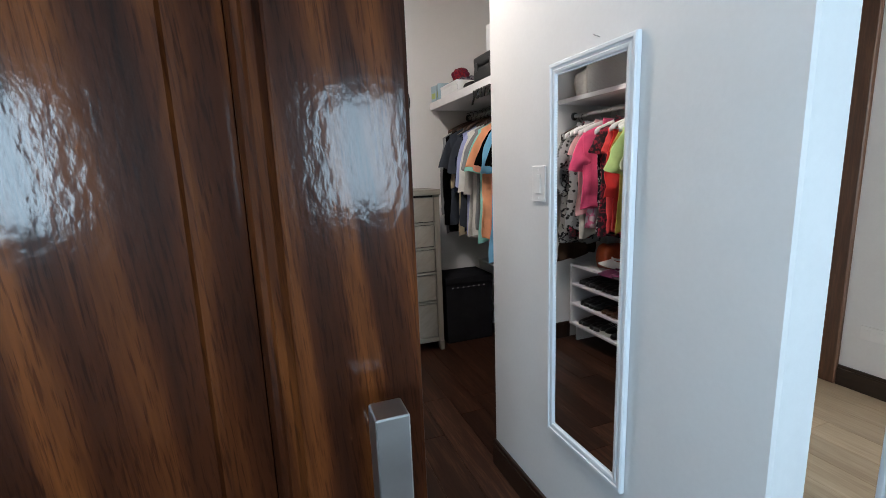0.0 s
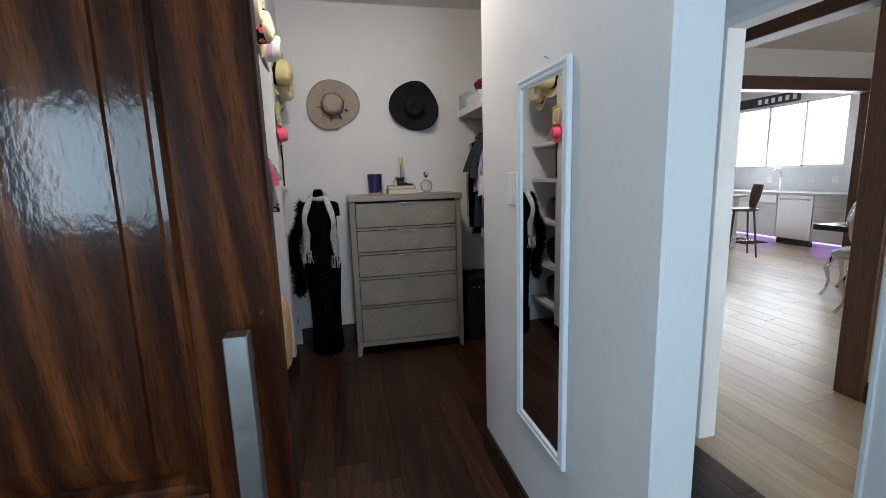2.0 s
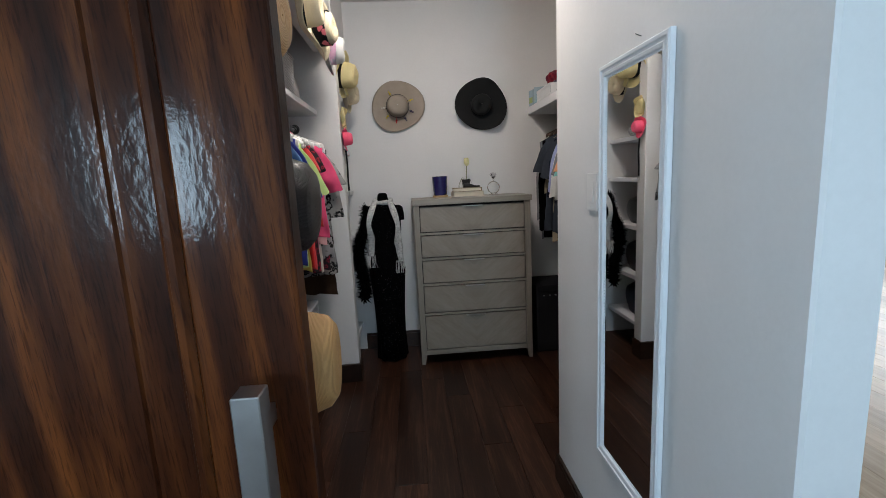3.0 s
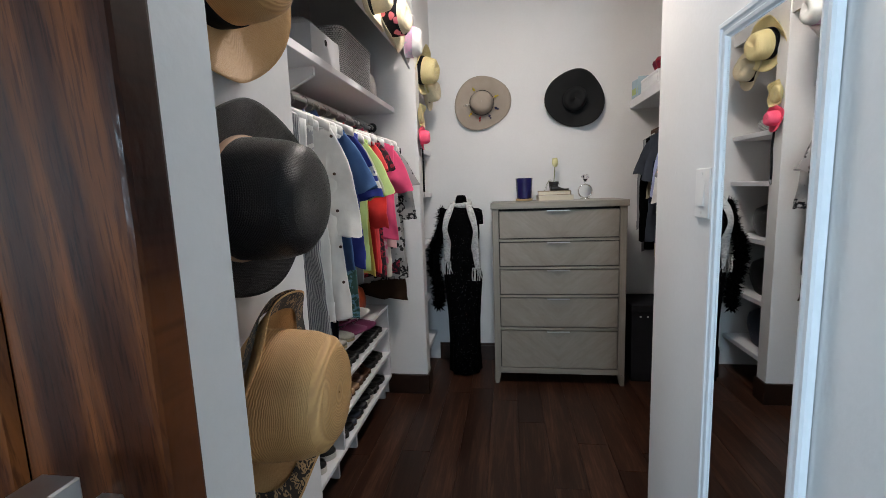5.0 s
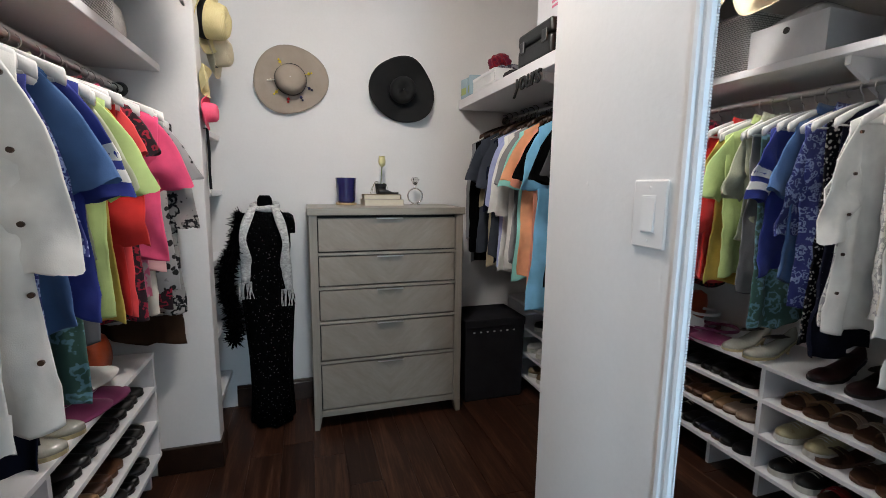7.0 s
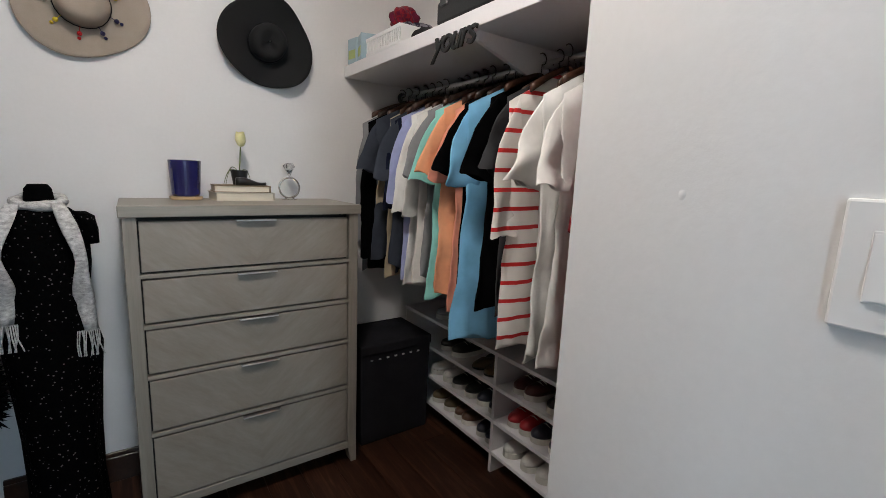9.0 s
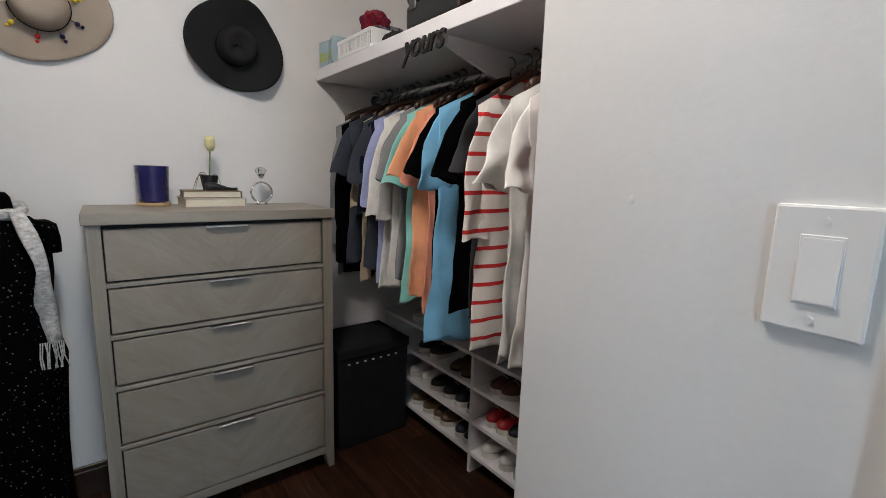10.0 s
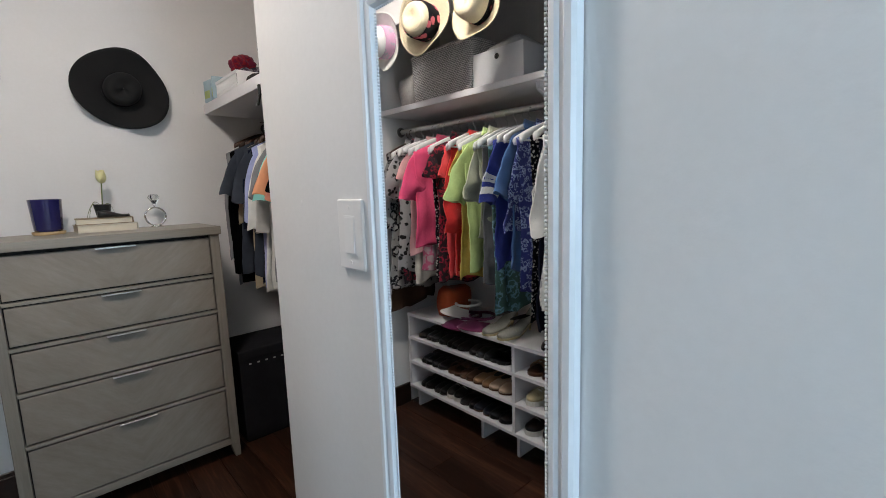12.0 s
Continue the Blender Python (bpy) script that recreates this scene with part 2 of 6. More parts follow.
def varnished_wood(name, dark, mid, light):
    """Old varnished wood: wide wandering figure, dark streaks, short pores and a rippled glossy coat."""
    m, nodes, links, b = mat_base(name)
    info = nodes.new("ShaderNodeObjectInfo")
    shift = nodes.new("ShaderNodeMath")
    shift.operation = "MULTIPLY"
    shift.inputs[1].default_value = 23.0
    links.new(info.outputs["Random"], shift.inputs[0])
    tc, base = nodes.new("ShaderNodeTexCoord"), nodes.new("ShaderNodeMapping")
    comb = nodes.new("ShaderNodeCombineXYZ")
    links.new(shift.outputs["Value"], comb.inputs["Y"])
    links.new(comb.outputs["Vector"], base.inputs["Location"])
    base.inputs["Rotation"].default_value = (0, radians(4), 0)
    links.new(tc.outputs["Object"], base.inputs["Vector"])

    def stretched(sx, sz):
        mp = nodes.new("ShaderNodeMapping")
        mp.inputs["Scale"].default_value = (sx, 1, sz)
        links.new(base.outputs["Vector"], mp.inputs["Vector"])
        return mp

    wide = noise_tex(nodes, links, stretched(7.0, 0.9), 1.0, 5, 0.62)
    wide.inputs["Distortion"].default_value = 2.4
    streak = noise_tex(nodes, links, stretched(34.0, 1.5), 1.0, 5, 0.7)
    streak.inputs["Distortion"].default_value = 0.8
    pores = noise_tex(nodes, links, stretched(420.0, 26.0), 1.0, 2, 0.6)
    rings = nodes.new("ShaderNodeTexWave")
    rings.wave_type, rings.bands_direction = "BANDS", "X"
    for socket, value in (("Scale", 0.9), ("Distortion", 7.0), ("Detail", 3.0), ("Detail Scale", 0.7), ("Detail Roughness", 0.55)):
        rings.inputs[socket].default_value = value
    links.new(stretched(6.0, 1.1).outputs["Vector"], rings.inputs["Vector"])

    def blend(f, a, c):
        mix = nodes.new("ShaderNodeMix")
        mix.inputs["Factor"].default_value = f
        links.new(a, mix.inputs["A"])
        links.new(c, mix.inputs["B"])
        return mix.outputs["Result"]

    grain = blend(0.34, blend(0.22, wide.outputs["Fac"], rings.outputs["Fac"]), streak.outputs["Fac"])
    r = ramp(nodes, [(0.30, dark), (0.50, mid), (0.68, light)])
    links.new(grain, r.inputs["Fac"])
    pr = ramp(nodes, [(0.34, (0.55, 0.5, 0.48)), (0.48, (1, 1, 1))])
    links.new(pores.outputs["Fac"], pr.inputs["Fac"])
    mul = nodes.new("ShaderNodeMix")
    mul.data_type, mul.blend_type, mul.inputs[0].default_value = "RGBA", "MULTIPLY", 1.0
    links.new(r.outputs["Color"], mul.inputs[6])
    links.new(pr.outputs["Color"], mul.inputs[7])
    links.new(mul.outputs[2], b.inputs["Base Color"])
    b.inputs["Roughness"].default_value, b.inputs["Specular IOR Level"].default_value = 0.46, 0.06
    b.inputs["Coat Weight"].default_value, b.inputs["Coat Roughness"].default_value = 0.24, 0.12
    bump = add_bump(nodes, links, b, streak.outputs["Fac"], 0.15, 0.0012)
    ripple = noise_tex(nodes, links, coords(nodes, links, (1, 1, 0.55)), 130, 2, 0.5)
    peel = nodes.new("ShaderNodeBump")
    peel.inputs["Strength"].default_value, peel.inputs["Distance"].default_value = 0.10, 0.003
    links.new(ripple.outputs["Fac"], peel.inputs["Height"])
    links.new(peel.outputs["Normal"], b.inputs["Coat Normal"])
    links.new(peel.outputs["Normal"], bump.inputs["Normal"])
    return m


WALNUT = varnished_wood("varnished_walnut", (0.009, 0.0023, 0.0010), (0.036, 0.0090, 0.0026), (0.125, 0.0355, 0.0082))
BASEBOARD = wood("stained_baseboard", (0.009, 0.0036, 0.002), (0.021, 0.0085, 0.0046), (0.042, 0.018, 0.009), 1, 1.0, 0.35, 0.2, 0.2)
POSTWOOD = wood("stained_post", (0.036, 0.015, 0.008), (0.088, 0.038, 0.020), (0.18, 0.085, 0.042), 2, 0.8, 0.4, 0.2, 0.25)
BEAM = wood("stained_beam", (0.036, 0.015, 0.008), (0.088, 0.038, 0.020), (0.18, 0.085, 0.042), 1, 0.8, 0.4, 0.2, 0.25)
BEAMX = wood("stained_cross_beam", (0.036, 0.015, 0.008), (0.088, 0.038, 0.020), (0.18, 0.085, 0.042), 0, 0.8, 0.4, 0.2, 0.25)
STEEL = metal("brushed_steel", (0.62, 0.61, 0.6), 0.32)
CHROME = metal("chrome", (0.8, 0.8, 0.8), 0.12)
DARKSTEEL = metal("dark_steel", (0.12, 0.12, 0.12), 0.35)
PLATE = surface("switch_plastic", (0.76, 0.74, 0.72), (0.8, 0.78, 0.76), 8, 0.35, 0.02, 100)
BLACKCLOTH = fabric("black_cloth", (0.0014, 0.0014, 0.0017))

# ---- mesh helpers ----


def finish(name, bm, material, smooth=False):
    me = bpy.data.meshes.new(name)
    bmesh.ops.recalc_face_normals(bm, faces=bm.faces[:])
    bm.to_mesh(me)
    bm.free()
    me.materials.append(material)
    if smooth:
        me.shade_smooth()
    return me


def part(name, bm, material, parent=None, label="", smooth=False):
    ob = new(name, finish(name, bm, material, smooth))
    ob.parent = parent
    if label:
        tagged(ob, label)
    return ob


def setting(name, bm, material, label="", category=""):
    ob = part(name, bm, material)
    return tagged(ob, label, category, kind="structure")


def thing(name, m, label, category, group=""):
    ob = new(name)
    ob.empty_display_size = 0.05
    ob.matrix_world = m
    return tagged(ob, label, category, group)


def box(bm, x0, x1, y0, y1, z0, z1, bevel=0.0, segments=1, m=None):
    vs = bmesh.ops.create_cube(bm, size=1.0)["verts"]
    for v in vs:
        v.co = Vector((x0 + (v.co.x + 0.5) * (x1 - x0), y0 + (v.co.y + 0.5) * (y1 - y0), z0 + (v.co.z + 0.5) * (z1 - z0)))
    if m is not None:
        bmesh.ops.transform(bm, matrix=m, verts=vs)
    if bevel:
        es = list({e for v in vs for e in v.link_edges})
        bmesh.ops.bevel(bm, geom=es, offset=bevel, segments=segments, affect="EDGES", profile=0.5)
    return bm


def cube(*a, **k):
    return box(bmesh.new(), *a, **k)


def tube(bm, pts, r, n=8, close=False):
    """A round bar along points; r may be a list."""
    pts = [Vector(p) for p in pts]
    rings, up = [], Vector((0.13, 0.21, 0.97))
    for i, p in enumerate(pts):
        a, c = pts[i - 1] if i or close else p, pts[(i + 1) % len(pts)] if i < len(pts) - 1 or close else p
        d = (c - a).normalized()
        s = d.cross(up)
        s = s.normalized() if s.length > 1e-4 else d.orthogonal().normalized()
        q = s.cross(d)
        rad = r[i] if isinstance(r, (list, tuple)) else r
        rings.append([bm.verts.new(p + rad * (math.cos(6.28318 * k / n) * s + math.sin(6.28318 * k / n) * q)) for k in range(n)])
    m = len(rings)
    for i in range(m if close else m - 1):
        a, c = rings[i], rings[(i + 1) % m]
        for k in range(n):
            bm.faces.new((a[k], a[(k + 1) % n], c[(k + 1) % n], c[k]))
    if not close:
        bm.faces.new(rings[0][::-1])
        bm.faces.new(rings[-1])
    return bm


def loft(bm, rings, cap=True):
    """Joins closed rings of points."""
    vr = [[bm.verts.new(p) for p in r] for r in rings]
    n = len(vr[0])
    for a, c in zip(vr, vr[1:]):
        for k in range(n):
            bm.faces.new((a[k], a[(k + 1) % n], c[(k + 1) % n], c[k]))
    if cap:
        bm.faces.new(vr[0][::-1])
        bm.faces.new(vr[-1])
    return bm


def revolve(bm, profile, n=40, wave=None, uv=False):
    """Turns (r, z) points round z; wave(angle, r) lifts them."""
    rings = []
    for r, z in profile:
        ring = []
        for k in range(n):
            a = 2 * math.pi * k / n
            dz, f = wave(a, r) if wave else (0, 1)
            ring.append(bm.verts.new((r * f * math.cos(a), r * f * math.sin(a), z + dz)))
        rings.append(ring)
    lay = bm.loops.layers.uv.new("uv") if uv else None
    s = 0.0
    for i, (a, c) in enumerate(zip(rings, rings[1:])):
        ds = math.dist(profile[i], profile[i + 1])
        for k in range(n):
            f = bm.faces.new((a[k], a[(k + 1) % n], c[(k + 1) % n], c[k]))
            if lay:
                flat = abs(profile[i][0] - profile[i + 1][0]) > abs(profile[i][1] - profile[i + 1][1])
                for lp, (uu, vv) in zip(f.loops, ((k, s), (k + 1, s), (k + 1, s + ds), (k, s + ds))):
                    lp[lay].uv = lp.vert.co.xy if flat else (0.2 * math.pi * uu / n, vv)
        s += ds
    return bm


# ---- setting ----
ZC = 2.71
WX, WT = 1.345, 0.117
Y0, Y1 = 1.137, 2.322
BACK = 4.10
setting("wall_partition", cube(WX, WX + WT, Y0, Y1, 0, ZC, 0.006), WALL, "off-white painted partition wall", "wall")
setting("wall_back", cube(-0.44, 2.58, BACK, BACK + 0.12, 0, ZC), WALL, "off-white painted back wall of the closet", "wall")
setting("wall_closet_side", cube(WX + WT, 2.46, Y1 - 0.12, Y1, 0, ZC), WALL, "off-white painted side wall", "wall")
setting("wall_closet_right", cube(2.46, 2.58, Y1 - 0.12, BACK, 0, ZC), WALL, "off-white painted closet wall", "wall")
setting("wall_closet_left", cube(-0.44, -0.32, 1.2, BACK, 0, ZC), WALL, "off-white painted closet wall", "wall")
setting("wall_door", cube(-1.6, 0.557, 1.11, 1.208, 0, ZC, 0.004), WALL, "white painted wall beside the closet doorway", "wall")
setting("wall_hats", cube(-0.32, 0.39, 1.208, 1.715, 0, ZC, 0.003), WALL, "white painted wall hung with hats", "wall")
setting("wall_header", cube(0.19, 0.31, 1.715, BACK, 2.2, ZC), WALL, "white painted header above the closet", "wall")
setting("wall_pier", cube(-0.32, 0.317, 3.49, 3.59, 0, ZC, 0.003), WALL, "white painted pier between closet and shelves", "wall")
setting("ceiling", cube(-0.44, 2.58, 1.05, BACK + 0.12, ZC, ZC + 0.1), CEILP, "grey-white painted ceiling", "ceiling")
setting("ceiling_vestibule", cube(-1.72, 2.54, -1.32, 1.05, ZC, ZC + 0.1), CEILP, "white painted ceiling", "ceiling")


def wall_with_holes(name, axis, p0, p1, a0, a1, holes, top, label):
    """A wall in x (axis 0) or y (axis 1) with rectangular openings (a0, a1, z0, z1)."""
    bm = bmesh.new()

    def piece(u0, u1, z0, z1):
        if u1 - u0 > 1e-4 and z1 - z0 > 1e-4:
            box(bm, *((p0, p1, u0, u1) if axis == 0 else (u0, u1, p0, p1)), z0, z1)

    u = a0
    for h0, h1, z0, z1 in holes:
        piece(u, h0, 0, top)
        piece(h0, h1, 0, z0)
        piece(h0, h1, z1, top)
        u = h1
    piece(u, a1, 0, top)
    return setting(name, bm, WALL, label, "wall")


wall_with_holes("wall_south", 1, -1.32, -1.2, -1.6, 2.42, [(-0.97, -0.47, 1.15, 1.81), (0.74, 1.22, 1.15, 1.81)], ZC, "white painted wall with two windows out of view")
setting("wall_west", cube(-1.72, -1.6, -1.32, 1.2, 0, ZC), WALL, "white painted wall", "wall")
wall_with_holes("wall_hall", 0, 2.42, 2.50, -1.32, 2.15, [(1.40, 2.125, 0.0, 2.01)], ZC + 0.15, "white painted wall with an open doorway")
setting("door_jamb", cube(2.41, 2.51, 2.10, 2.13, 0, 2.01, 0.003), TRIMW, "white painted door jamb", "jamb")
setting("door_jamb", cube(2.41, 2.51, 1.395, 1.415, 0, 2.01, 0.003), TRIMW, "white painted door jamb", "jamb")
setting("door_head", cube(2.41, 2.51, 1.415, 2.10, 1.975, 2.012), TRIMW, "white painted door head", "jamb")
for i, (a, b) in enumerate(((-0.97, -0.47), (0.74, 1.22))):
    w = tagged(new("window_%d" % (i + 1)), "white framed window with two panes", "window", kind="structure")
    for n, c in (("window_frame", (a, a + 0.03, -1.29, -1.22, 1.15, 1.81)), ("window_frame", (b - 0.03, b, -1.29, -1.22, 1.15, 1.81)),
                 ("window_frame", (a + 0.03, b - 0.03, -1.29, -1.22, 1.15, 1.18)), ("window_frame", (a + 0.03, b - 0.03, -1.29, -1.22, 1.78, 1.81)),
                 ("window_bar", (a + 0.03, b - 0.03, -1.28, -1.23, 1.465, 1.495)), ("window_sill", (a - 0.03, b + 0.03, -1.199, -1.14, 1.12, 1.145))):
        part(n, cube(*c, 0.004), TRIMW, w)
setting("wall_dining_north", cube(2.54, 3.595, 2.03, 2.15, 0, 2.86), WALL, "white painted wall", "wall").location.y = 3.6
wall_with_holes("wall_dining", 0, 3.595, 3.715, -1.2, 12.0, [(2.27, 5.1, 0.0, 2.26)], 2.95, "white painted wall with a wide framed opening")
wall_with_holes("wall_kitchen_opening", 1, 5.28, 5.40, 3.715, 8.97, [(3.9, 8.02, 0.0, 2.36)], 2.86, "white painted wall with a wide framed opening")
wall_with_holes("wall_kitchen", 0, 8.97, 9.09, -1.12, 12.0, [(6.22, 9.1, 1.33, 2.52)], 2.95, "white painted kitchen wall with a wide window")
setting("wall_kitchen_north", cube(3.595, 9.09, 12.0, 12.12, 0, 2.95), WALL, "white painted wall", "wall")
# Unseen wall; its two openings are assumed, cut for the added lamps.
wall_with_holes("wall_dining_south", 1, -1.12, -1.0, 2.5, 8.97, [(2.76, 3.38, 0.94, 2.16), (4.44, 5.96, 0.94, 2.16)], 2.86, "white painted wall with two windows out of view")
setting("wall_dining_end", cube(2.54, 3.595, 9.4, 9.52, 0, 2.86), WALL, "white painted wall", "wall")
setting("wall_hall_far", cube(2.42, 2.54, 2.15, 9.4, 0, 2.86), WALL, "white painted wall", "wall")
setting("ceiling_dining", cube(2.54, 9.09, -1.12, 12.12, 2.95, 3.05), CEILP, "white painted ceiling", "ceiling")
setting("ceiling_hall", cube(2.54, 8.97, -1.0, 5.28, 2.86, 2.9), CEILP, "white painted ceiling", "ceiling")
plate = thing("wall_socket", pose(3.595, 2.005, 0.36), "white socket plate low on the hall wall", "socket")
part("wall_plate", cube(-0.007, 0, -0.06, 0.06, -0.04, 0.04, 0.003, segments=2), PLATE, plate)
for y in (-0.028, 0.028):
    part("outlet", cube(-0.0085, -0.006, y - 0.017, y + 0.017, -0.02, 0.02, 0.001), PLATE, plate)
# stained posts and beams of the wide openings
for name, dims, mat_, label in (
        ("post", (3.565, 3.745, 2.15, 2.305, 0, 2.25), POSTWOOD, "dark stained wooden post framing an opening"),
        ("beam", (3.565, 3.745, 2.15, 5.2, 2.24, 2.41), BEAM, "dark stained wooden beam across an opening"),
        ("post", (8.0, 8.22, 5.25, 5.43, 0, 2.36), POSTWOOD, "dark stained wooden post framing the kitchen opening"),
        ("beam", (3.85, 8.22, 5.25, 5.43, 2.35, 2.52), BEAMX, "dark stained wooden beam across the kitchen opening")):
    setting(name, cube(*dims, 0.006), mat_, label, name)
setting("floor", cube(-1.72, 2.36, -1.32, BACK + 0.12, -0.12, -0.004), JOINT, "dark stained wooden plank floor", "floor")
setting("floor_dining", cube(2.36, 9.09, -1.12, 12.12, -0.12, -0.004), JOINTL, "pale oak plank floor", "floor")


def baseboard(x0, x1, y0, y1, h=0.125):
    bm = cube(x0, x1, y0, y1, 0, h - 0.02, 0.002)
    e = 0.005
    box(bm, x0 + (e if x1 - x0 < 0.05 else 0), x1 - (0 if x1 - x0 < 0.05 else 0), y0 + (e if y1 - y0 < 0.05 else 0), y1, h - 0.02, h, 0.002)
    setting("baseboard", bm, BASEBOARD, "dark stained wooden baseboard", "baseboard")


baseboard(WX - 0.018, WX, Y0 + 0.01, Y1)
baseboard(0.31, 2.46, BACK - 0.018, BACK, 0.135)
baseboard(2.54, 2.56, 2.15, 5.6)
baseboard(3.577, 3.595, -1.0, 2.148)
setting("pier_base", cube(0.05, 0.329, 3.476, 3.60, 0, 0.133, 0.004), BASEBOARD, "dark stained wooden base of the pier", "baseboard")

# ---- sliding door of dark varnished wood ----
door = thing("panel_door", pose(-0.341, 1.03, 0.004), "dark varnished walnut panel door standing open", "door")
DW, DH, DT, ST = 0.948, 2.12, 0.040, 0.122
for n, c in (("stile", (0, ST, 0, DT, 0, DH)), ("stile", (DW - ST, DW, 0, DT, 0, DH)), ("rail", (ST, DW - ST, 0, DT, 0, 0.2)),
             ("rail", (ST, DW - ST, 0, DT, 0.74, 0.905)), ("rail", (ST, DW - ST, 0, DT, DH - 0.15, DH))):
    part(n, cube(*c, 0.005, segments=2), WALNUT, door)
for z0, z1 in ((0.2, 0.74), (0.905, DH - 0.15)):
    a, b = ST, DW - ST
    bm = bmesh.new()

    def ring4(o, y):
        return [(a + o, y, z0 + o), (b - o, y, z0 + o), (b - o, y, z1 - o), (a + o, y, z1 - o)]

    loft(bm, [ring4(0.022, 0.03), ring4(0.026, 0.022), ring4(0.062, 0.010), ring4(0.068, 0.010), ring4(0.071, 0.006)])
    part("panel", bm, WALNUT, door, "raised walnut panel with streaked grain")
    bm = bmesh.new()
    prof = [(-0.002, 0.0), (0.004, -0.007), (0.011, -0.009), (0.014, -0.004), (0.019, 0.0), (0.024, 0.012), (0.026, 0.03)]
    loft(bm, [ring4(o, y) for o, y in prof], cap=False)
    part("moulding", bm, WALNUT, door)
pull = part("pull_handle", cube(0.885, 0.915, -0.065, -0.033, 0.70, 1.166, 0.0015), STEEL, door, "square brushed steel pull handle")
for z in (0.75, 1.105):
    part("standoff", cube(0.890, 0.909, -0.033, 0.001, z, z + 0.022, 0.001), STEEL, pull)

# ---- wall mirror ----
MX = WX - 0.018
mirror = thing("wall_mirror", pose(0, 0, 0), "tall narrow mirror in a white beaded frame", "mirror")
MIRROR_GLASS, nodes, links, b = mat_base("mirror_glass")
b.inputs["Base Color"].default_value, b.inputs["Metallic"].default_value, b.inputs["Roughness"].default_value = (0.92, 0.93, 0.93, 1), 1.0, 0.012
FRAMEW = surface("frame_white", (0.72, 0.74, 0.76), (0.80, 0.81, 0.83), 12, 0.35, 0.1, 60)
my0, my1, mz0, mz1 = 1.515, 1.883, 0.436, 1.687


def rect_ring(o, x):
    return [(x, my0 + o, mz0 + o), (x, my1 - o, mz0 + o), (x, my1 - o, mz1 - o), (x, my0 + o, mz1 - o)]


bm = bmesh.new()
loft(bm, [rect_ring(o, x) for o, x in ((0, WX - 0.002), (0, MX + 0.004), (0.004, MX), (0.012, MX), (0.015, MX + 0.004), (0.020, MX + 0.005), (0.024, MX + 0.0015), (0.031, MX + 0.003), (0.036, MX + 0.010))], cap=False)
part("mirror_frame", bm, FRAMEW, mirror, "white moulded mirror frame")
part("glass", cube(MX + 0.009, WX - 0.004, my0 + 0.034, my1 - 0.034, mz0 + 0.034, mz1 - 0.034), MIRROR_GLASS, mirror, "clear mirror glass")
bm = bmesh.new()
for o in (0.0375,):
    step = 0.0048
    for k in range(int((mz1 - mz0 - 2 * o) / step)):
        for y in (my0 + o, my1 - o):
            bmesh.ops.create_icosphere(bm, subdivisions=1, radius=0.0027, matrix=Matrix.Translation((MX + 0.0095, y, mz0 + o + k * step)))
    for k in range(int((my1 - my0 - 2 * o) / step)):
        for z in (mz0 + o, mz1 - o):
            bmesh.ops.create_icosphere(bm, subdivisions=1, radius=0.0027, matrix=Matrix.Translation((MX + 0.0095, my0 + o + k * step, z)))
tagged(part("beading", bm, FRAMEW, mirror, "row of small white beads", True), kind="stuff")
for y, z in ((1.668, 1.712), (1.682, 1.719)):
    bm = tube(bmesh.new(), [(WX, y, z), (WX - 0.009, y, z + 0.003)], 0.0011, 6)
    tagged(part("nail", bm, DARKSTEEL), "small bent nail in the wall above the mirror", "nail", "wall nails")

# ---- light switch ----
switch = thing("light_switch", pose(WX, 1.957, 1.314), "white rocker light switch on a wall plate", "switch")
part("wall_plate", cube(-0.007, 0, -0.04, 0.04, -0.062, 0.062, 0.003, segments=2), PLATE, switch)
bm = cube(-0.0078, -0.006, -0.0175, 0.0175, -0.034, 0.034, 0.001)
part("rocker_rim", bm, PLATE, switch)
bm = loft(bmesh.new(), [[(-0.008, -0.0155, -0.031), (-0.008, 0.0155, -0.031), (-0.008, 0.0155, 0.031), (-0.008, -0.0155, 0.031)],
                        [(-0.0105, -0.0152, -0.0305), (-0.0105, 0.0152, -0.0305), (-0.0082, 0.0152, 0.0305), (-0.0082, -0.0152, 0.0305)]])
part("rocker", bm, PLATE, switch)
for z in (-0.048, 0.048):
    bm = tube(bmesh.new(), [(-0.006, 0, z), (-0.0082, 0, z)], 0.0032, 12)
    part("screw", bm, PLATE, switch)

# ---- chest of drawers ----
GREYWOOD, nodes, links, b = mat_base("grey_washed_wood")
tc = nodes.new("ShaderNodeTexCoord")
sep, comb, ab = nodes.new("ShaderNodeSeparateXYZ"), nodes.new("ShaderNodeCombineXYZ"), nodes.new("ShaderNodeMath")
ab.operation = "ABSOLUTE"
links.new(tc.outputs["Object"], sep.inputs["Vector"])
links.new(sep.outputs["X"], ab.inputs[0])
links.new(ab.outputs["Value"], comb.inputs["X"])
links.new(sep.outputs["Y"], comb.inputs["Y"])
links.new(sep.outputs["Z"], comb.inputs["Z"])
mp = nodes.new("ShaderNodeMapping")
mp.vector_type = "POINT"
mp.inputs["Rotation"].default_value, mp.inputs["Scale"].default_value = (0, radians(38), 0), (1, 1, 1)
links.new(comb.outputs["Vector"], mp.inputs["Vector"])
mp2 = nodes.new("ShaderNodeMapping")
mp2.inputs["Scale"].default_value = (2.4, 8, 10)
links.new(mp.outputs["Vector"], mp2.inputs["Vector"])
n1, n2 = noise_tex(nodes, links, mp2, 1.2, 5, 0.6), noise_tex(nodes, links, mp2, 7, 4, 0.7)
mix = nodes.new("ShaderNodeMix")
mix.inputs["Factor"].default_value = 0.4
links.new(n1.outputs["Fac"], mix.inputs["A"])
